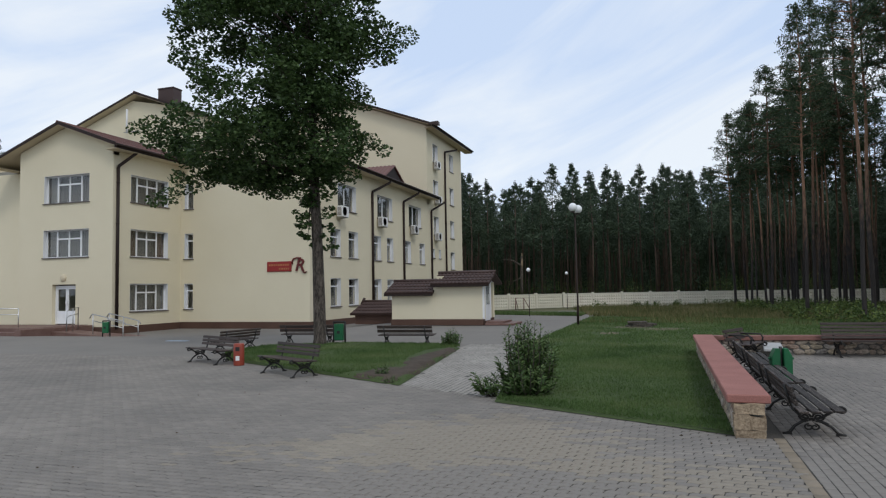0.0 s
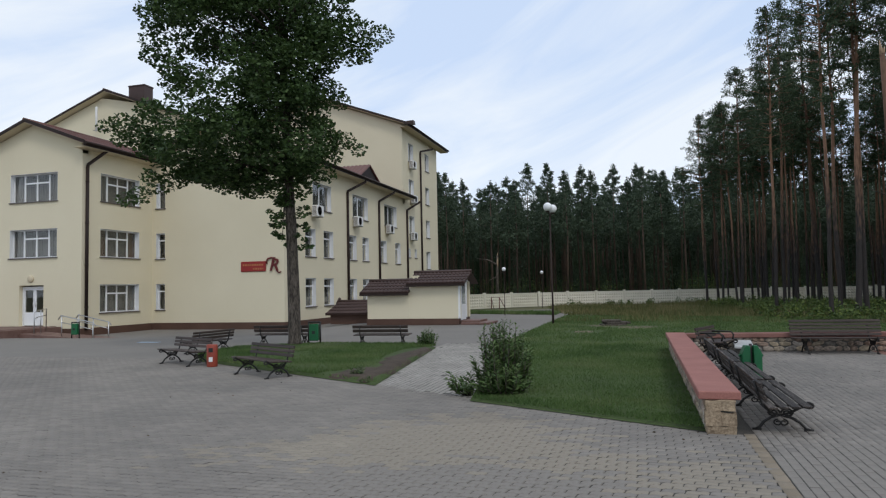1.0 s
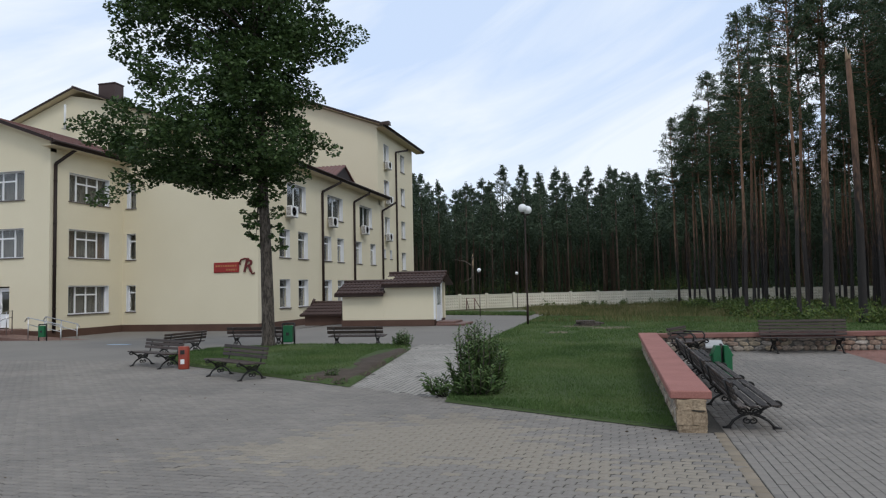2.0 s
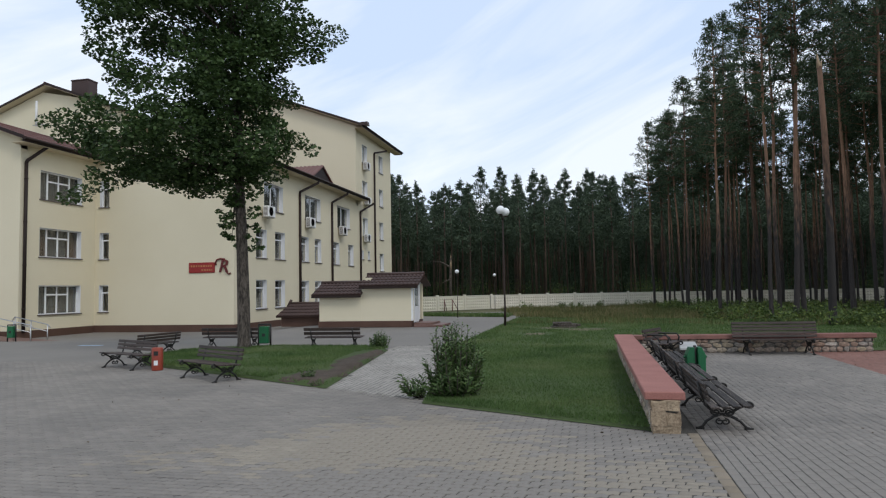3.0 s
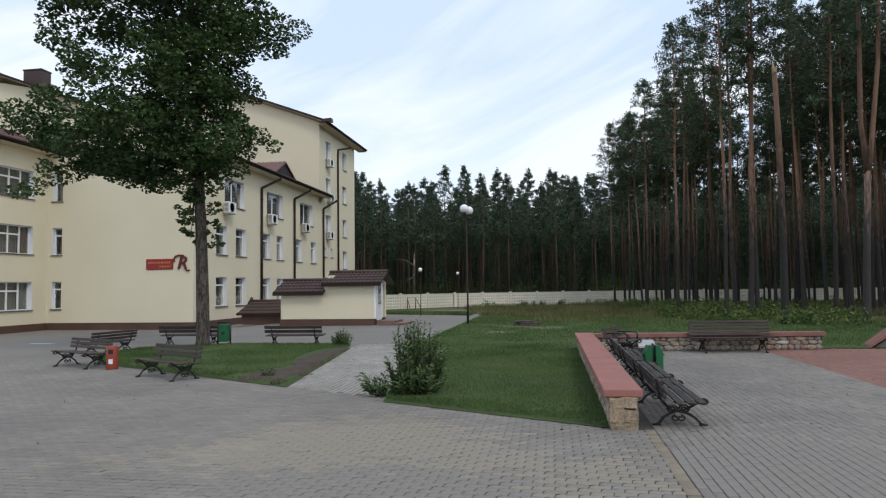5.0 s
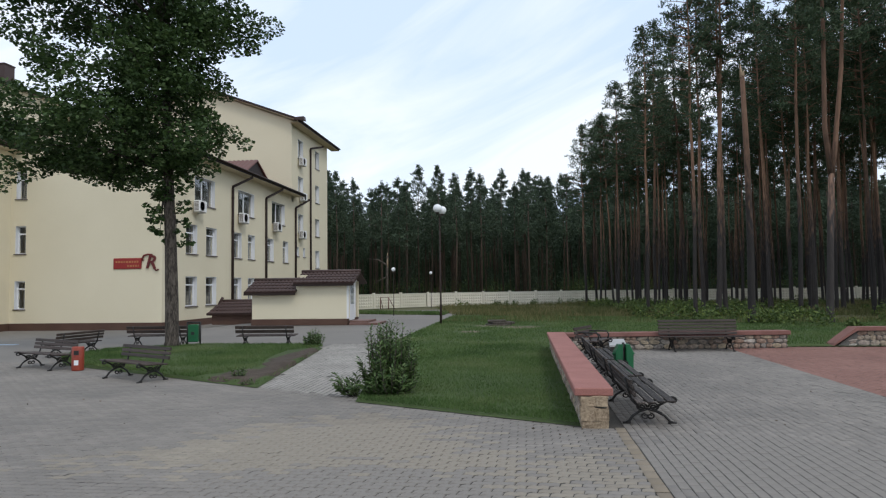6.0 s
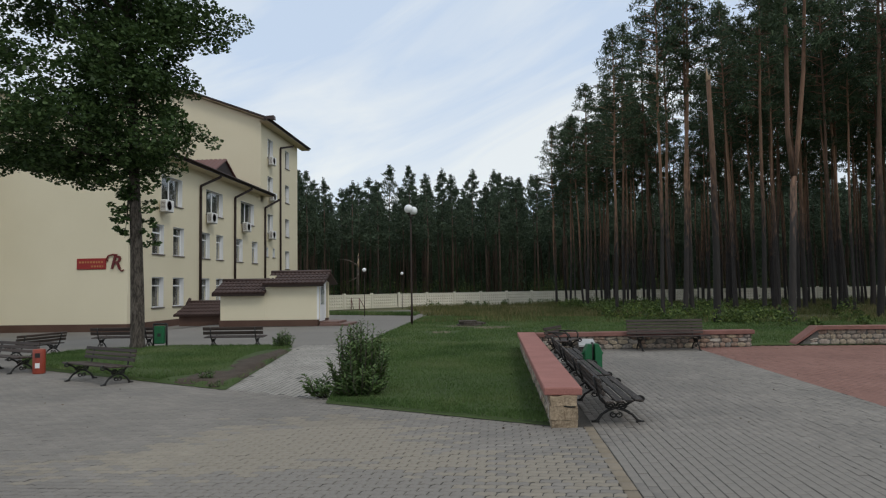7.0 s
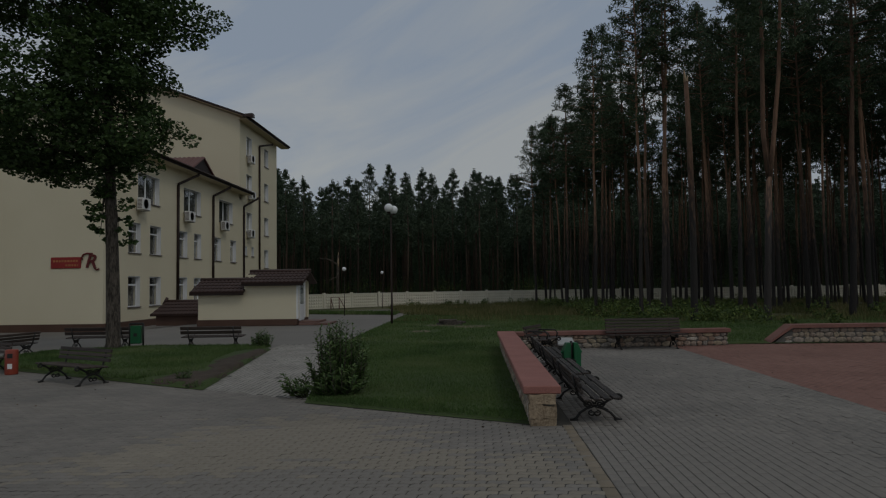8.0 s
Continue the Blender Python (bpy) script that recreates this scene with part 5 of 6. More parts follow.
def pine_parts(seed, height, radius, first):
    """Trunk points and radii, branches and needle sprays of one pine."""
    rng = np.random.default_rng(seed)
    bend = rng.normal(size=2) * 0.16
    zs = np.array([-0.1, 0.3, 2, 5, 8, 11, 14, 17, height])
    pts = [(bend[0] * (z / height) ** 2 * 1.6 + 0.05 * math.sin(z * 0.7 + seed), bend[1] * (z / height) ** 2 * 1.6 + 0.05 * math.cos(z * 0.6 + seed), z) for z in zs]
    rad = [radius * (1.25 if z < 0.1 else 1.0) * (1 - 0.86 * max(0, z) / height) + 0.012 for z in zs]

    def spine(z):
        return np.array([np.interp(z, zs, [p[i] for p in pts]) for i in range(3)])
    sprays, twigs = [], []
    for z in np.arange(first, height - 0.2, 0.48):
        f = (z - first) / (height - first)
        reach = 2.35 * (0.35 + 0.65 * min(1, f * 3.5)) * max(0.16, 1 - f ** 2.2)
        for k in range(rng.integers(4, 7)):
            if rng.random() < 0.1 + 0.3 * (f < 0.15):
                continue
            ang = rng.uniform(0, math.tau)
            L = reach * rng.uniform(0.5, 1.12)
            a = spine(z)
            b = a + np.array([math.cos(ang) * L, math.sin(ang) * L, L * rng.uniform(0.0, 0.45)])
            twigs.append((a, b))
            m = max(2, int(L / 0.42))
            for j in range(m):
                c = a + (b - a) * (0.4 + 0.6 * (j + 1) / m) + rng.normal(size=3) * 0.14
                sprays.append(c + ball(21, rng) * np.array([0.36, 0.36, 0.2]))
    for i in range(8):
        sprays.append(spine(height) + np.array([0, 0, -0.3]) + ball(14, rng) * np.array([0.22, 0.22, 0.5]))
    dead = []
    for z in np.arange(3.5, first, 0.8):
        if rng.random() < 0.4:
            ang = rng.uniform(0, math.tau)
            a = spine(z)
            L = rng.uniform(0.2, 1.1)
            dead.append((a, a + np.array([math.cos(ang) * L, math.sin(ang) * L, rng.uniform(-0.25, 0.35) * L])))
    q = leaves(np.concatenate(sprays), 0.27, rng, 3, 0.27)
    return pts, rad, twigs, dead, q


PINE_KINDS = []
PINE_TAG = ("tall slender pine with bare orange-brown trunk and high crown", "tree", "pines of the near stand")


def pine(seed, height, radius, first):
    e = tagged(empty("pine_tree"), *PINE_TAG)
    pts, rad, twigs, dead, q = pine_parts(seed, height, radius, first)
    bm = bmesh.new()
    tube(bm, pts, 0.1, 10, rad)
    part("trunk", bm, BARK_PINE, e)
    bm = bmesh.new()
    for a, b in twigs:
        tube(bm, [a, (a + b) / 2 + np.array([0, 0, 0.05]), b], 0.02, 3, [0.03, 0.02, 0.008])
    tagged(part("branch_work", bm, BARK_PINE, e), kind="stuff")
    if dead:
        bm = bmesh.new()
        for a, b in dead:
            tube(bm, [a, (a + b) / 2 + np.array([0, 0, 0.04]), b], 0.015, 4, [0.018, 0.012, 0.005])
        tagged(part("dead_wood", bm, BARK_OAK, e, "bare grey dead branches"), kind="stuff")
    quads_ob("crown", q, NEEDLE, e)
    return e


KIND_RADII = (0.10, 0.125, 0.15, 0.19)
for i, (h, r, f) in enumerate(((19.5, 0.10, 11.2), (20.5, 0.125, 10.6), (21.0, 0.15, 12.2), (21.8, 0.19, 11.6))):
    PINE_KINDS.append(pine(40 + i, h, r, f))
# (x, y, trunk radius, lean in degrees): the row by the fence, then the rows before it
far_row = [(5.8, 64.0, 0.13, -1.4), (6.7, 64.0, 0.13, -0.3), (6.1, 54.6, 0.10, 1.2), (7.6, 64.0, 0.09, -0.5), (7.0, 54.2, 0.10, -1.4), (8.0, 59.9, 0.09, 0.7), (6.6, 48.2, 0.11, 1.0),
           (9.1, 61.2, 0.1, 0.5), (10.0, 64.0, 0.11, 0.7), (9.8, 60.9, 0.13, 0.5), (9.4, 56.2, 0.12, 0.6), (10.6, 60.5, 0.15, 1.4), (10.3, 53.0, 0.10, 1.2), (12.8, 64.0, 0.11, 0.9),
           (14.0, 63.0, 0.2, 2.6), (16.6, 64.0, 0.13, 1.3), (18.9, 63.0, 0.16, 1.5), (20.2, 61.6, 0.13, 0.2), (18.8, 55.4, 0.2, 1.9), (28.0, 59.6, 0.15, 1.5)]
near_row = [(7.7, 43.1, 0.12, 0.6), (9.3, 49.6, 0.13, 1.5), (12.1, 52.3, 0.2, -1.6), (9.0, 36.8, 0.12, 0.7), (9.8, 38.6, 0.13, 0.2), (10.1, 36.6, 0.17, 2.1), (10.6, 37.1, 0.15, -0.4),
            (18.6, 49.9, 0.13, 1.2), (13.4, 34.6, 0.13, 0.9), (19.2, 47.3, 0.16, 1.9), (19.5, 44.1, 0.17, 0.7), (22.2, 45.2, 0.15, 0.9), (21.7, 43.4, 0.13, -2.2), (25.4, 47.4, 0.19, 1.2),
            (18.3, 33.5, 0.18, 2.5)]
rs = random.Random(3)
spots = far_row + near_row
tries = 0
while len(spots) < 136 and tries < 9000:
    tries += 1
    yy = rs.uniform(38, 65)
    left_edge = np.interp(yy, [38, 45, 52, 60, 65], [14.0, 13.0, 11.0, 9.0, 8.0])
    xx = left_edge + rs.uniform(0, 1) ** 1.3 * 34
    if min(math.hypot(xx - q[0], yy - q[1]) for q in spots) > 1.5:
        spots.append((xx, yy, rs.uniform(0.08, 0.13), rs.uniform(-1.2, 1.8)))
# ten unseen pines further right, added for the shade they cast
for q in [(rs.uniform(21, 40), rs.uniform(27, 38), 0.16, rs.uniform(-1, 1)) for i in range(10)]:
    spots.append(q)
used = set()
for xx, yy, r, lean in spots:
    k = min(range(4), key=lambda i: abs(KIND_RADII[i] - r))
    m = pose(xx, yy, 0, rs.uniform(-0.6, 0.6), lean, 0) @ pose(0, 0, 0, 0, 0, rs.uniform(0, 360))
    w = 0.84 * min(1.2, max(0.85, r / KIND_RADII[k]))
    size = (w, w, rs.uniform(0.95, 1.03) * min(0.86 if yy > 58 else 0.93 if yy > 50 else 1, np.interp(xx, [6.0, 7.2, 9.0], [0.80, 0.84, 1.0])))
    if k in used:
        copy_thing(PINE_KINDS[k], m).scale = size
    else:
        used.add(k)
        PINE_KINDS[k].matrix_world = m
        PINE_KINDS[k].scale = size
for tx, ty, ts in ((-74.0, 55.0, 0.98), (-79.0, 62.0, 1.05)):
    copy_thing(PINE_KINDS[1], pose(tx, ty, 0, 0, 0, 40)).scale = (ts, ts, ts)
# the broken pine
bp_tree = tagged(empty("broken_pine", 9.74, 30.4, -0.05, 0), "broken pine with a snapped pale top and no crown", "tree")
tubed("trunk", [(0, 0, -0.1), (0, 0, 0.3), (0.06, 0, 4), (0.04, 0, 8), (-0.02, 0, 10.9)], 0.15, BARK_PINE, bp_tree, 10, [0.2, 0.16, 0.14, 0.12, 0.095])
tubed("splinter", [(-0.05, 0, 10.85), (-0.06, 0, 11.1), (-0.09, 0, 11.45)], 0.1, SPLIT_WOOD, bp_tree, 7, [0.09, 0.06, 0.008], label="pale splintered top")
tubed("splinter", [(0.04, 0.02, 10.85), (0.05, 0.02, 11.0), (0.07, 0, 11.2)], 0.1, SPLIT_WOOD, bp_tree, 6, [0.05, 0.035, 0.006])
for a, b in (((0, 0, 7.6), (-1.1, 0.2, 7.9)), ((0, 0, 6.0), (-0.9, -0.3, 6.4)), ((0, 0, 5.1), (-0.7, 0.3, 5.5))):
    tubed("dead_branch", [a, b], 0.025, BARK_OAK, bp_tree, 5, [0.03, 0.01])
# the forked pine
fk = tagged(empty("forked_pine", 12.75, 30.0, -0.05), "tall pine whose orange trunk forks into two stems", "tree")
tubed("trunk", [(0, 0, -0.1), (0.0, 0, 0.4), (0.12, 0, 3.0), (0.3, 0, 6.4)], 0.2, BARK_PINE, fk, 12, [0.2, 0.155, 0.135, 0.125])
for tip, kind in ((((0.28, 0, 6.2), (0.12, 0, 8.4), (0.22, 0, 12), (0.35, 0.1, 20.5)), 61), (((0.32, 0, 6.2), (0.5, 0, 7.6), (0.9, 0, 11), (1.35, -0.1, 19.8)), 62)):
    stem = tubed("stem", tip, 0.12, BARK_PINE, fk, 10, [0.105, 0.1, 0.085, 0.02])
    quads = pine_parts(kind, 20.0, 0.1, 12.0)[4]
    quads_ob("crown", quads + np.array([0.25 if kind == 61 else 1.15, 0, 0]), NEEDLE, stem)
# the dead tree behind the fence
sn = tagged(empty("dead_tree", -15.4, 75.0, 0), "grey dead tree snapped below its crown", "tree")
tubed("trunk", [(0, 0, -0.1), (0.0, 0, 3), (0.05, 0, 5.4)], 0.2, BARK_OAK, sn, 8, [0.17, 0.13, 0.1])
tubed("splinter", [(0.05, 0, 4.0), (0.06, -0.02, 4.6), (0.1, 0, 5.7)], 0.1, SPLIT_WOOD, sn, 7, [0.1, 0.115, 0.02], label="pale splintered top")
tubed("dead_branch", [(0, 0, 4.3), (-1.0, 0, 4.9), (-2.4, 0.2, 5.1)], 0.05, BARK_OAK, sn, 5, [0.12, 0.08, 0.02])
tubed("dead_branch", [(0, 0, 3.0), (-1.6, -0.2, 2.2)], 0.05, BARK_OAK, sn, 5, [0.08, 0.02])


def conifer_cloud(rng, height, first, reach, step, n, size):
    """Needle sprays of a far conifer: whorls that shorten towards the tip, with ragged ends."""
    out = []
    z = first
    while z < height:
        f = (z - first) / (height - first)
        r = reach * (1 - f) ** 1.0 * (0.55 + 0.45 * min(1, f * 5)) + 0.12
        for k in range(7):
            ang, L = rng.uniform(0, math.tau), r * rng.uniform(0.5, 1.12)
            t = rng.uniform(0.15, 1.0, n)
            c = np.column_stack([np.cos(ang) * L * t, np.sin(ang) * L * t, z + L * (0.22 * t - 0.1)]) + rng.normal(size=(n, 3)) * np.array([0.26, 0.26, 0.24])
            out.append(c)
        z += step * rng.uniform(0.8, 1.2)
    c = np.concatenate(out)
    return leaves(c, size, rng, 3, 0.3)


def pine_cloud(rng, height, first, reach, size=0.48, per=18):
    """Needle tufts of a far pine: a full, ragged crown with a loose leader."""
    out = []
    z = first
    while z < height - 0.3:
        f = (z - first) / (height - first)
        r = reach * (0.5 + 0.5 * min(1, f * 4)) * max(0.05, (1 - f) ** 0.9)
        for k in range(6):
            ang, L = rng.uniform(0, math.tau), r * rng.uniform(0.25, 1.2)
            c = np.array([math.cos(ang) * L, math.sin(ang) * L, z + 0.2 * L + rng.uniform(-0.45, 0.45)])
            out.append(c + ball(per, rng) * np.array([0.66, 0.66, 0.36]) * (0.28 + 0.80 * (1 - f)))
        z += 0.42 * rng.uniform(0.8, 1.2)
    for k in range(3):
        out.append(np.array([rng.normal() * 0.15, rng.normal() * 0.15, height - 0.5 * k]) + ball(9, rng) * np.array([0.1 + 0.08 * k, 0.1 + 0.08 * k, 0.4]))
    return leaves(np.concatenate(out), size, rng, 3, 0.22)


def far_wood():
    """The dense pine wood beyond the fence, with young spruces below it."""
    rng = np.random.default_rng(77)
    bmt = bmesh.new()
    tall_kinds = [pine_cloud(rng, h, f, r) for h, f, r in ((16.2, 7.6, 2.7), (17.0, 9.0, 3.0), (15.4, 7.0, 2.5), (16.6, 8.4, 3.2), (17.4, 9.4, 2.8), (15.8, 8.0, 3.0))]
    small_kinds = [conifer_cloud(rng, h, 0.3, r, 0.38, 7, 0.36) for h, r in ((5.0, 1.5), (7.0, 1.7), (9.0, 1.9))]
    quads = []
    placed = [(-2.6, 86.0), (-13.4, 86.0)]
    tries = 0
    while len(placed) < 430 and tries < 60000:
        tries += 1
        yy = 78 + 62 * rng.random() ** 1.15
        xx = rng.uniform(-0.36 * yy - 5, 0.64 * yy + 4)
        if all((xx - a) ** 2 + (yy - b) ** 2 > 5.3 for a, b in placed):
            placed.append((xx, yy))

    def stand_at(q, xx, yy, s):
        t = rng.uniform(0, math.tau)
        c, sn = math.cos(t), math.sin(t)
        rot = np.array([[c, -sn, 0], [sn, c, 0], [0, 0, 1]]) * s
        quads.append(q @ rot.T + np.array([xx, yy - 84, 0]))

    for i, (xx, yy) in enumerate(placed):
        s = 1.03 if i < 2 else rng.uniform(0.84, 0.97) + 0.10 * (yy - 78) / 62
        stand_at(tall_kinds[i % 6], xx, yy, s)
        lean = rng.normal(size=2) * 0.15
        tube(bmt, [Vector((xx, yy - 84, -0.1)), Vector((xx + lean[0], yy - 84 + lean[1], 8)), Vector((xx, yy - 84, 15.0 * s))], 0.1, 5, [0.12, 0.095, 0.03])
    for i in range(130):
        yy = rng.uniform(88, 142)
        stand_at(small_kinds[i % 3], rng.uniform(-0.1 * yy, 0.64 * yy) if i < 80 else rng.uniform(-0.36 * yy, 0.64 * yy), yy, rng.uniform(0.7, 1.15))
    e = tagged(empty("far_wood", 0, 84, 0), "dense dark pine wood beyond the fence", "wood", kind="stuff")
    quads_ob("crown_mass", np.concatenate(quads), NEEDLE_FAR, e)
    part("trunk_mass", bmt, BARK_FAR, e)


far_wood()
# upright backdrop sheet far behind, coloured dark for the shade deep in the wood
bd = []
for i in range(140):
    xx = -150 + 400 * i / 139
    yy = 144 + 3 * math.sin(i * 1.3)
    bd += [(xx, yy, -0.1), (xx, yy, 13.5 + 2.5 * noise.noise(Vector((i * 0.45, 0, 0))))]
tagged(raw_ob("backdrop", bd, [(2 * i, 2 * i + 2, 2 * i + 3, 2 * i + 1) for i in range(139)], mat("deep_wood_shade", (0.016, 0.025, 0.014), (0.034, 0.05, 0.028), 1.0, 0.3, 2, 0.0, vary=0.0, spec=0.0)), "upright backdrop sheet with the deep wood's shade in its colour", "backdrop", kind="structure")


def scatter(poly, n, rng):
    p = np.array(poly)
    lo, hi = p.min(0), p.max(0)
    out = np.zeros((0, 2))
    while len(out) < n:
        c = lo + (hi - lo) * rng.random((n, 2))
        out = np.concatenate([out, c[inside(c, poly)]])
    return out[:n]


def blades(name, xy, z, height, width, material, label, rng, lean=0.45):
    n = len(xy)
    base = np.column_stack([xy, np.full(n, z)])
    ang = rng.uniform(0, math.tau, n)
    side = np.column_stack([np.cos(ang), np.sin(ang), np.zeros(n)]) * (width * rng.uniform(0.6, 1.4, n))[:, None] * 0.5
    tip = base + np.column_stack([rng.normal(size=n) * lean, rng.normal(size=n) * lean, np.ones(n)]) * (height * rng.uniform(0.4, 1.3, n))[:, None]
    return tagged(quads_ob(name, np.stack([base - side, base + side, tip], 1), material), label, "grass", kind="stuff")


grng = np.random.default_rng(21)
near_lawn = [(-2.62, 10.45), (0.68, 8.8), (0.68, 20.4), (-4.25, 20.9)]
near_xy = scatter(near_lawn, 100000, grng)
near_xy = near_xy[grng.random(len(near_xy)) < 1.25 - 0.9 * np.clip((near_xy[:, 1] - 14) / 7, 0, 1)]
blades("grass", near_xy, 0.04, 0.05, 0.012, GRASS, "short green lawn grass", grng)
island_xy = scatter(ISLAND, 55000, grng)
blades("grass", island_xy[~inside(island_xy, SOILBED)], 0.07, 0.07, 0.016, GRASS, "short green grass round the oak", grng)
mid = [(-3.4, 15.5), (0.66, 15.0), (0.66, 18.9), (7.0, 19.95), (26, 21.0), (26, 30), (-4.2, 39.8), (-4.2, 21.0)]
mid_xy = scatter(mid, 135000, grng)
mid_xy = mid_xy[grng.random(len(mid_xy)) < np.clip((mid_xy[:, 1] - 14.5) / 7, 0, 1)]
for px_, py_, pr in BARE:
    near_bare = np.hypot(mid_xy[:, 0] - px_, mid_xy[:, 1] - py_) < pr * 1.15
    mid_xy = mid_xy[~near_bare | (grng.random(len(mid_xy)) < 0.3)]
blades("grass", mid_xy, 0.04, 0.085, 0.022, GRASS, "lawn grass beyond the stone wall", grng)
far = [(-4.0, 33.0), (26, 27.0), (50, 66), (7, 66), (-8, 59.5), (-4.3, 41)]
far_xy = scatter(far, 70000, grng)
patch = np.array([noise.noise(Vector((a * 0.16, b * 0.16, 3.0))) for a, b in far_xy])
blades("meadow_grass", far_xy[patch > -0.15], -0.05, 0.34, 0.05, DRY_GRASS, "tall uneven meadow grass with dry stalks", grng, 0.35)
strip = [(-12.5, 45.2), (-5.0, 42.0), (-5.0, 44.5), (-12.0, 47.5)]
blades("grass", scatter(strip, 7000, grng), 0.0, 0.2, 0.05, GRASS, "narrow grass strip in the yard", grng)


def shrub(name, x, y, height, width, leaf, n_stems, per_stem, material, label, seed, side=(0, 0)):
    """Upright shoots set all along with narrow leaves that point up and outwards; side leans them all one way."""
    rng = np.random.default_rng(seed)
    e = tagged(empty(name, x, y, 0), label, "shrub")
    bm = bmesh.new()
    blades_made = []
    for i in range(n_stems):
        ang, lean = rng.uniform(0, math.tau), rng.uniform(0.0, 1.0) ** 0.7
        flat = np.array([math.cos(ang) * lean + side[0], math.sin(ang) * lean + side[1], 0]) * width / 2
        top = flat + np.array([0, 0, height * rng.uniform(0.5, 1.05) * (1 - 0.28 * lean ** 3)])
        root = flat * 0.3
        bend = root + (top - root) * 0.5 + flat * 0.22
        tube(bm, [root, bend, top], 0.01, 4, [0.011, 0.008, 0.003])
        t = np.linspace(0.14, 1.0, per_stem)[:, None]
        c = root * (1 - t) ** 2 + 2 * bend * t * (1 - t) + top * t ** 2
        ax = (top - root) / np.linalg.norm(top - root)
        turn = np.arange(per_stem) * 2.4 + rng.uniform(0, 6)
        out = np.column_stack([np.cos(turn), np.sin(turn), np.zeros(per_stem)])
        d = out * rng.uniform(0.6, 1.0, (per_stem, 1)) + ax * rng.uniform(0.25, 0.9, (per_stem, 1)) + rng.normal(size=(per_stem, 3)) * 0.12
        d /= np.linalg.norm(d, axis=1)[:, None]
        w = np.cross(d, ax)
        w /= np.linalg.norm(w, axis=1)[:, None] + 1e-9
        L = leaf * rng.uniform(0.65, 1.2, (per_stem, 1)) * (1.1 - 0.45 * t ** 2)
        droop = np.array([0, 0, -0.12]) * L
        blades_made.append(np.stack([c, c + d * L * 0.35 + w * L * 0.15, c + d * L * 0.7 + w * L * 0.12, c + d * L + droop, c + d * L * 0.7 - w * L * 0.12, c + d * L * 0.35 - w * L * 0.15], 1))
    tagged(part("twig_work", bm, BARK_OAK, e), kind="stuff")
    quads_ob("foliage", np.concatenate(blades_made), material, e)
    return e


shrub("leafy_shrub", -2.30, 11.15, 1.22, 1.05, 0.14, 66, 42, BUSH_LEAF, "bushy green shrub with narrow leaves at the path corner", 4)
shrub("leafy_shrub", -2.2, 10.95, 0.55, 1.0, 0.14, 36, 22, BUSH_LEAF, "low green growth at the foot of the shrub", 14)
shrub("leafy_shrub", -2.75, 11.0, 0.42, 0.5, 0.13, 12, 20, BUSH_LEAF, "low branch of the green shrub over the path", 6, (-0.8, 0.0))
shrub("leafy_shrub", -6.25, 19.75, 0.6, 0.7, 0.13, 30, 24, BUSH_LEAF, "small green shrub at the corner of the lawn", 5)
shrub("weed_clump", -5.6, 12.75, 0.26, 0.4, 0.09, 14, 14, BUSH_LEAF, "weedy clump on bare soil", 8)
shrub("weed_clump", -5.1, 12.1, 0.14, 0.3, 0.07, 8, 9, BUSH_LEAF, "tiny weeds on bare soil", 9)


def undergrowth():
    rng = np.random.default_rng(9)
    pts = []
    for i in range(160):
        yy = rng.uniform(27, 58)
        xx = np.interp(yy, [24, 31, 36, 45, 60], [13.0, 7.0, 6.0, 6.0, 4.5]) + abs(rng.normal()) * 7
        r = rng.uniform(0.25, 0.7)
        pts.append(np.array([xx, yy, r * 0.55]) + ball(120, rng) * np.array([r, r, r * 0.75]))
    for i in range(60):
        xx = rng.uniform(-7, 40)
        yy = np.interp(xx, [-8.6, 6, 60], [58.8, 65.4, 66.2]) - rng.uniform(0, 1.5)
        r = rng.uniform(0.15, 0.45)
        pts.append(np.array([xx, yy, r * 0.6]) + ball(50, rng) * np.array([r, r, r]))
    for i in range(160):
        pts.append(np.array([rng.uniform(-40, 60), rng.uniform(74, 96), rng.uniform(0.3, 2.2)]) + ball(90, rng) * np.array([1.4, 1.2, 1.3]))
    q = leaves(np.concatenate(pts), 0.16, rng, 4, 0.5)
    tagged(quads_ob("undergrowth", q, UNDERGROWTH), "yellow-green bilberry and fern undergrowth below the pines", "undergrowth", kind="stuff")


undergrowth()


# ---- paving stones ----
def paver_grid(poly, lx, ly, seed, gap=0.008):
    """Centres of running-bond pavers inside a polygon, with their rows along the longer side."""
    p = np.array(poly)
    lo, hi = p.min(0), p.max(0)
    nx, ny = int((hi[0] - lo[0]) / lx) + 2, int((hi[1] - lo[1]) / ly) + 2
    i, j = np.meshgrid(np.arange(nx), np.arange(ny), indexing="ij")
    if lx >= ly:
        cx, cy = lo[0] + (i + 0.5 * (j % 2)) * lx, lo[1] + (j + 0.5) * ly
    else:
        cx, cy = lo[0] + (i + 0.5) * lx, lo[1] + (j + 0.5 * (i % 2)) * ly
    c = np.column_stack([cx.ravel(), cy.ravel()])
    return c[inside(c, poly)]


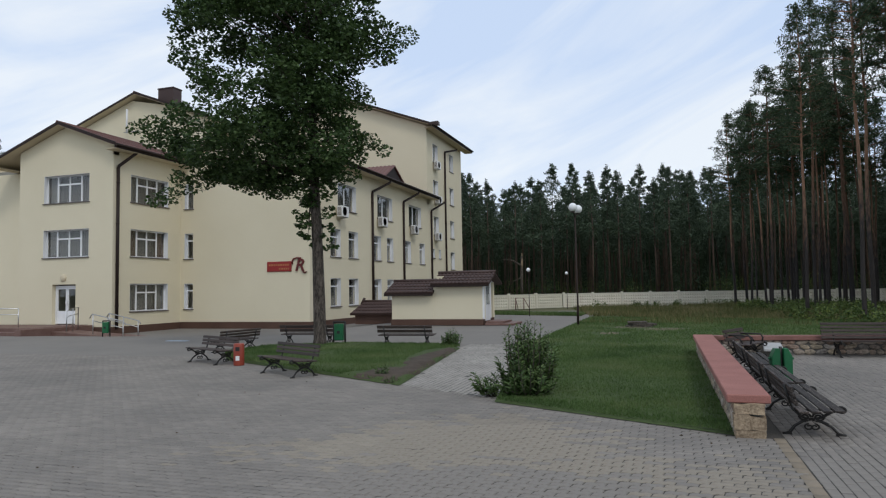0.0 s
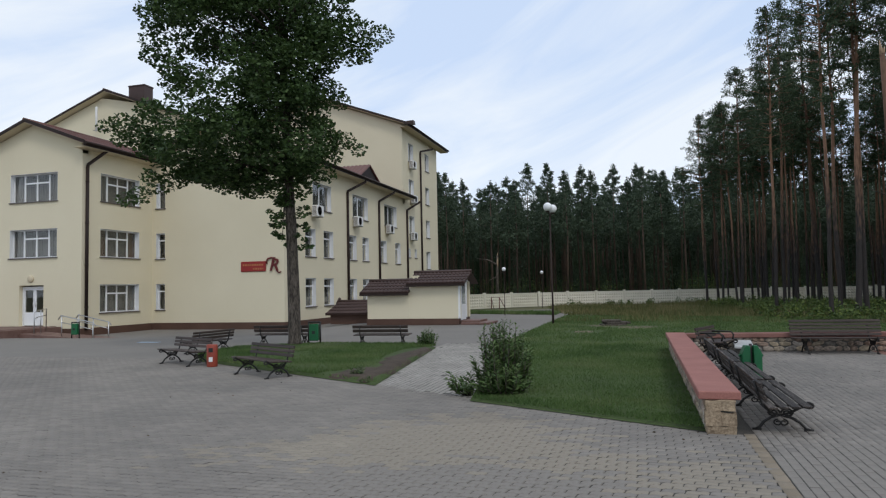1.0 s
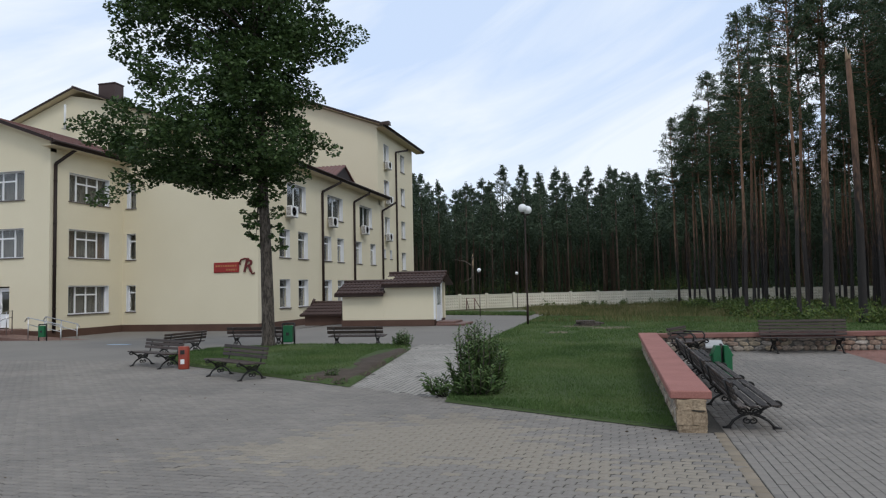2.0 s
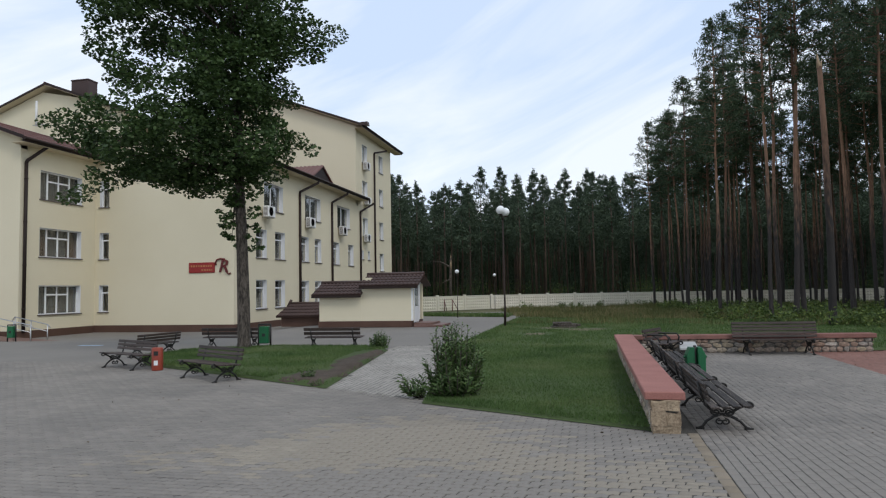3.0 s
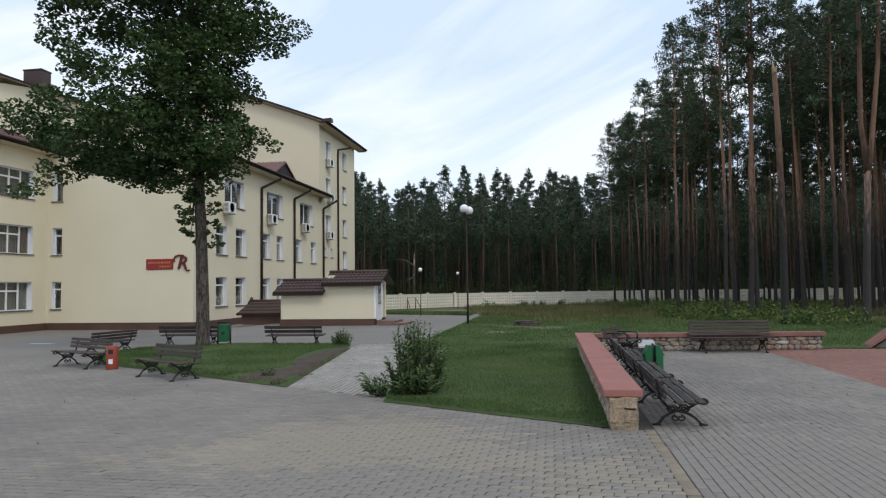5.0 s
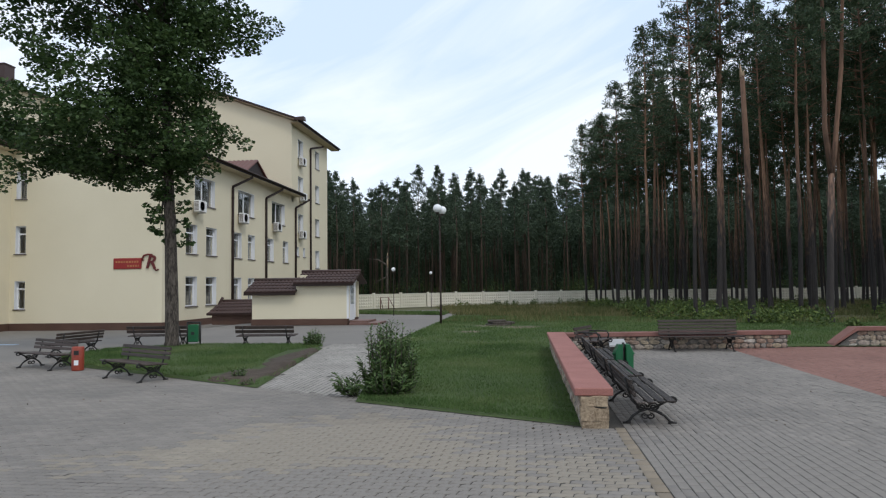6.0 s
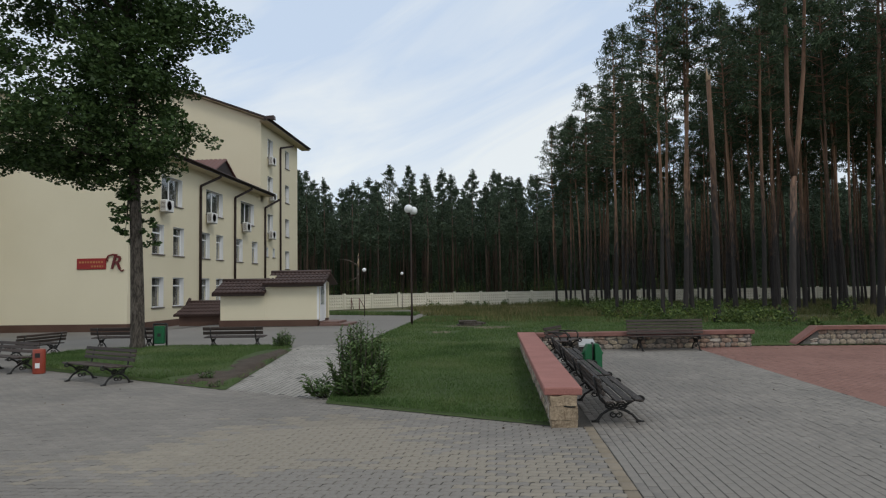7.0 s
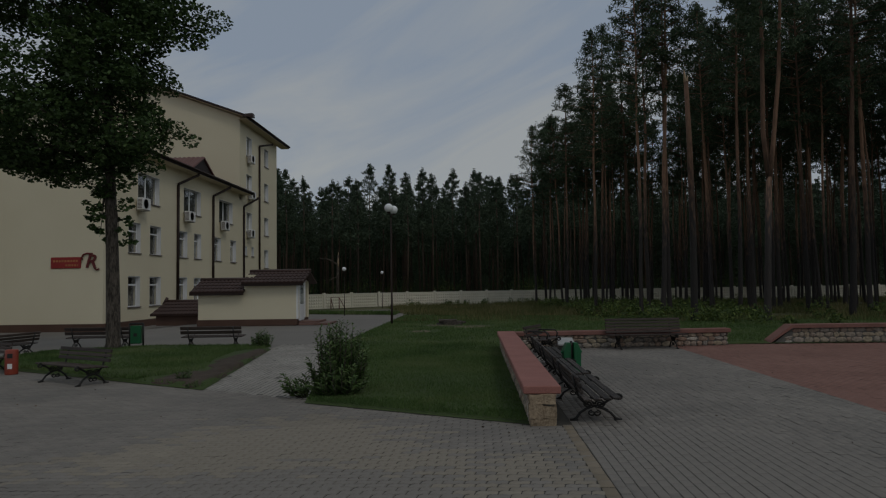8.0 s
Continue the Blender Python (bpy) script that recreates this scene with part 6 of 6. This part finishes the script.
def paver_block(c, lx, ly, rng, top=0.0, gap=0.009, ch=0.008, zig=0.0):
    """Vertices and faces of chamfered pavers; zig waves their long sides and slants their ends so that they interlock."""
    n = len(c)
    hx, hy = (lx - gap) / 2, (ly - gap) / 2

    def ring(cut, z):
        if not zig:
            return [(sx * (hx - cut), sy * (hy - cut), z) for sx, sy in ((-1, -1), (1, -1), (1, 1), (-1, 1))]
        low = [(u * (hx - cut) - zig * 0.8, -(hy - cut) + zig * w, z) for u, w in ((-1, -1), (-0.5, 1), (0, -1), (0.5, 1), (1, -1))]
        high = [(u * (hx - cut) + zig * 0.8, hy - cut + zig * w, z) for u, w in ((1, -1), (0.5, 1), (0, -1), (-0.5, 1), (-1, -1))]
        return low + high
    rings = [ring(0, -0.02), ring(0, -ch), ring(ch, 0)]
    m = len(rings[0])
    base = np.array(sum(rings, []))
    v = np.repeat(base[None], n, 0)
    tilt = rng.normal(size=(n, 2)) * 0.006
    v[:, :, 2] += v[:, :, 0] * tilt[:, :1] + v[:, :, 1] * tilt[:, 1:]
    v[:, :, 0] += c[:, :1] + rng.normal(size=(n, 1)) * 0.0012
    v[:, :, 1] += c[:, 1:] + rng.normal(size=(n, 1)) * 0.0012
    v[:, :, 2] += top + rng.normal(size=(n, 1)) * 0.0016
    if m == 4:
        tops = [(8, 9, 10, 11)]
    else:
        tops = [(20 + k, 21 + k, 28 - k, 29 - k) for k in range(4)]
    f = np.array(tops + [(m + k, m + (k + 1) % m, 2 * m + (k + 1) % m, 2 * m + k) for k in range(m)])
    faces = (f[None] + 3 * m * np.arange(n)[:, None, None]).reshape(-1, 4)
    return v.reshape(-1, 3), faces


def paving(name, c, lx, ly, material, label, seed, singles=0, near=(0, 0), zig=0.0, gap=0.009, ch=0.008, top=0.0):
    rng = np.random.default_rng(seed)
    e = tagged(empty(name), label, "pavement", kind="structure")
    if singles:
        order = np.argsort(np.hypot(c[:, 0] - near[0], c[:, 1] - near[1]))
        v, f = paver_block(np.zeros((1, 2)), lx, ly, np.random.default_rng(1), top=top, gap=gap, ch=ch, zig=zig)
        me = bpy.data.meshes.new("paver")
        me.from_pydata(v.tolist(), [], f.tolist())
        me.materials.append(material)
        for k in order[:singles]:
            ob = new("paver", me)
            ob.parent = e
            ob.location = (*c[k], rng.normal() * 0.0015)
        c = c[order[singles:]]
    v, f = paver_block(c, lx, ly, rng, top=top, gap=gap, ch=ch, zig=zig)
    me = bpy.data.meshes.new("pavers")
    me.vertices.add(len(v))
    me.vertices.foreach_set("co", v.astype(np.float32).ravel())
    me.loops.add(f.size)
    me.loops.foreach_set("vertex_index", f.astype(np.int32).ravel())
    me.polygons.add(len(f))
    me.polygons.foreach_set("loop_start", np.arange(0, f.size, 4, dtype=np.int32))
    me.update(calc_edges=True)
    me.materials.append(material)
    ob = new("pavers", me)
    ob.parent = e
    tagged(ob, kind="stuff")


SQUARE = [(-20, 4.2), (1.12, 4.2), (1.12, 8.66), (0.70, 8.86), (-10.33, 15.08), (-12.0, 16.0), (-20, 16.0)]
BUFF = [(-5.3, 6.35), (-3.0, 6.6), (-1.0, 6.8), (-0.2, 6.75), (0.1, 5.9), (1.12, 5.6), (1.12, 7.6), (0.4, 7.2), (-0.2, 7.4), (-0.9, 8.3), (-1.6, 9.3), (-2.4, 9.6), (-3.3, 8.9), (-3.7, 7.9)]
c = paver_grid(SQUARE, 0.2, 0.1, 1)
jit = c + np.random.default_rng(2).normal(size=c.shape) * 0.3
is_buff = inside(jit, BUFF)
paving("paved_square", c[~is_buff], 0.2, 0.1, PAVER, "grey interlocking concrete pavers of the square", 31, 300, (-1.5, 6.0), 0.012)
paving("paved_band", c[is_buff], 0.2, 0.1, PAVER_BUFF, "buff concrete pavers forming a pale band", 32, 300, (-1.5, 7.0), 0.012)
c = paver_grid([(1.24, 4.2), (11.5, 4.2), (11.5, 19.62), (1.24, 19.62)], 0.1, 0.2, 3)
red = c[:, 0] > 5.52
paving("paved_court", c[~red], 0.1, 0.2, PAVER, "grey concrete pavers of the seating court", 33, 300, (2.5, 7.0), gap=0.006, ch=0.004)
paving("red_paved_court", c[red], 0.1, 0.2, PAVER_RED, "dull red concrete pavers of the seating court", 34, 100, (6.0, 10.5), gap=0.006, ch=0.004)
edge_y = 4.2 + 0.22 * np.arange(21)
paving("paved_edging", np.column_stack([np.full(21, 1.17), edge_y]), 0.13, 0.22, PAVER_TAN, "tan edging row between two paved areas", 35, top=0.006)
c = paver_grid([(-4.95, 11.99), (-2.5, 10.68), (-4.15, 21.1), (-6.1, 21.1), (-6.1, 19.53)], 0.1, 0.2, 5)
paving("paved_footpath", c, 0.1, 0.2, PAVER_PALE, "pale grey concrete pavers of the footpath", 36)

# ---- fallen leaves on the paving ----
lit = np.random.default_rng(70)
lit_xy = np.concatenate([scatter([(-9, 5.0), (1.0, 5.0), (1.0, 8.4), (-9, 13.5)], 26, lit), scatter([(1.3, 5.0), (9, 5.0), (9, 19.0), (2.2, 19.0)], 44, lit)])
lit_leaf = leaves(np.column_stack([lit_xy, np.full(len(lit_xy), 0.016)]), 0.042, lit, 4, 0.6, flat=1.0)
lit_leaf[:, :, 2] = np.clip(lit_leaf[:, :, 2], 0.008, 0.03)
tagged(quads_ob("fallen_leaf_litter", lit_leaf, DRY_LEAF), "scattered dry brown leaves on the paving", "leaves", kind="stuff")
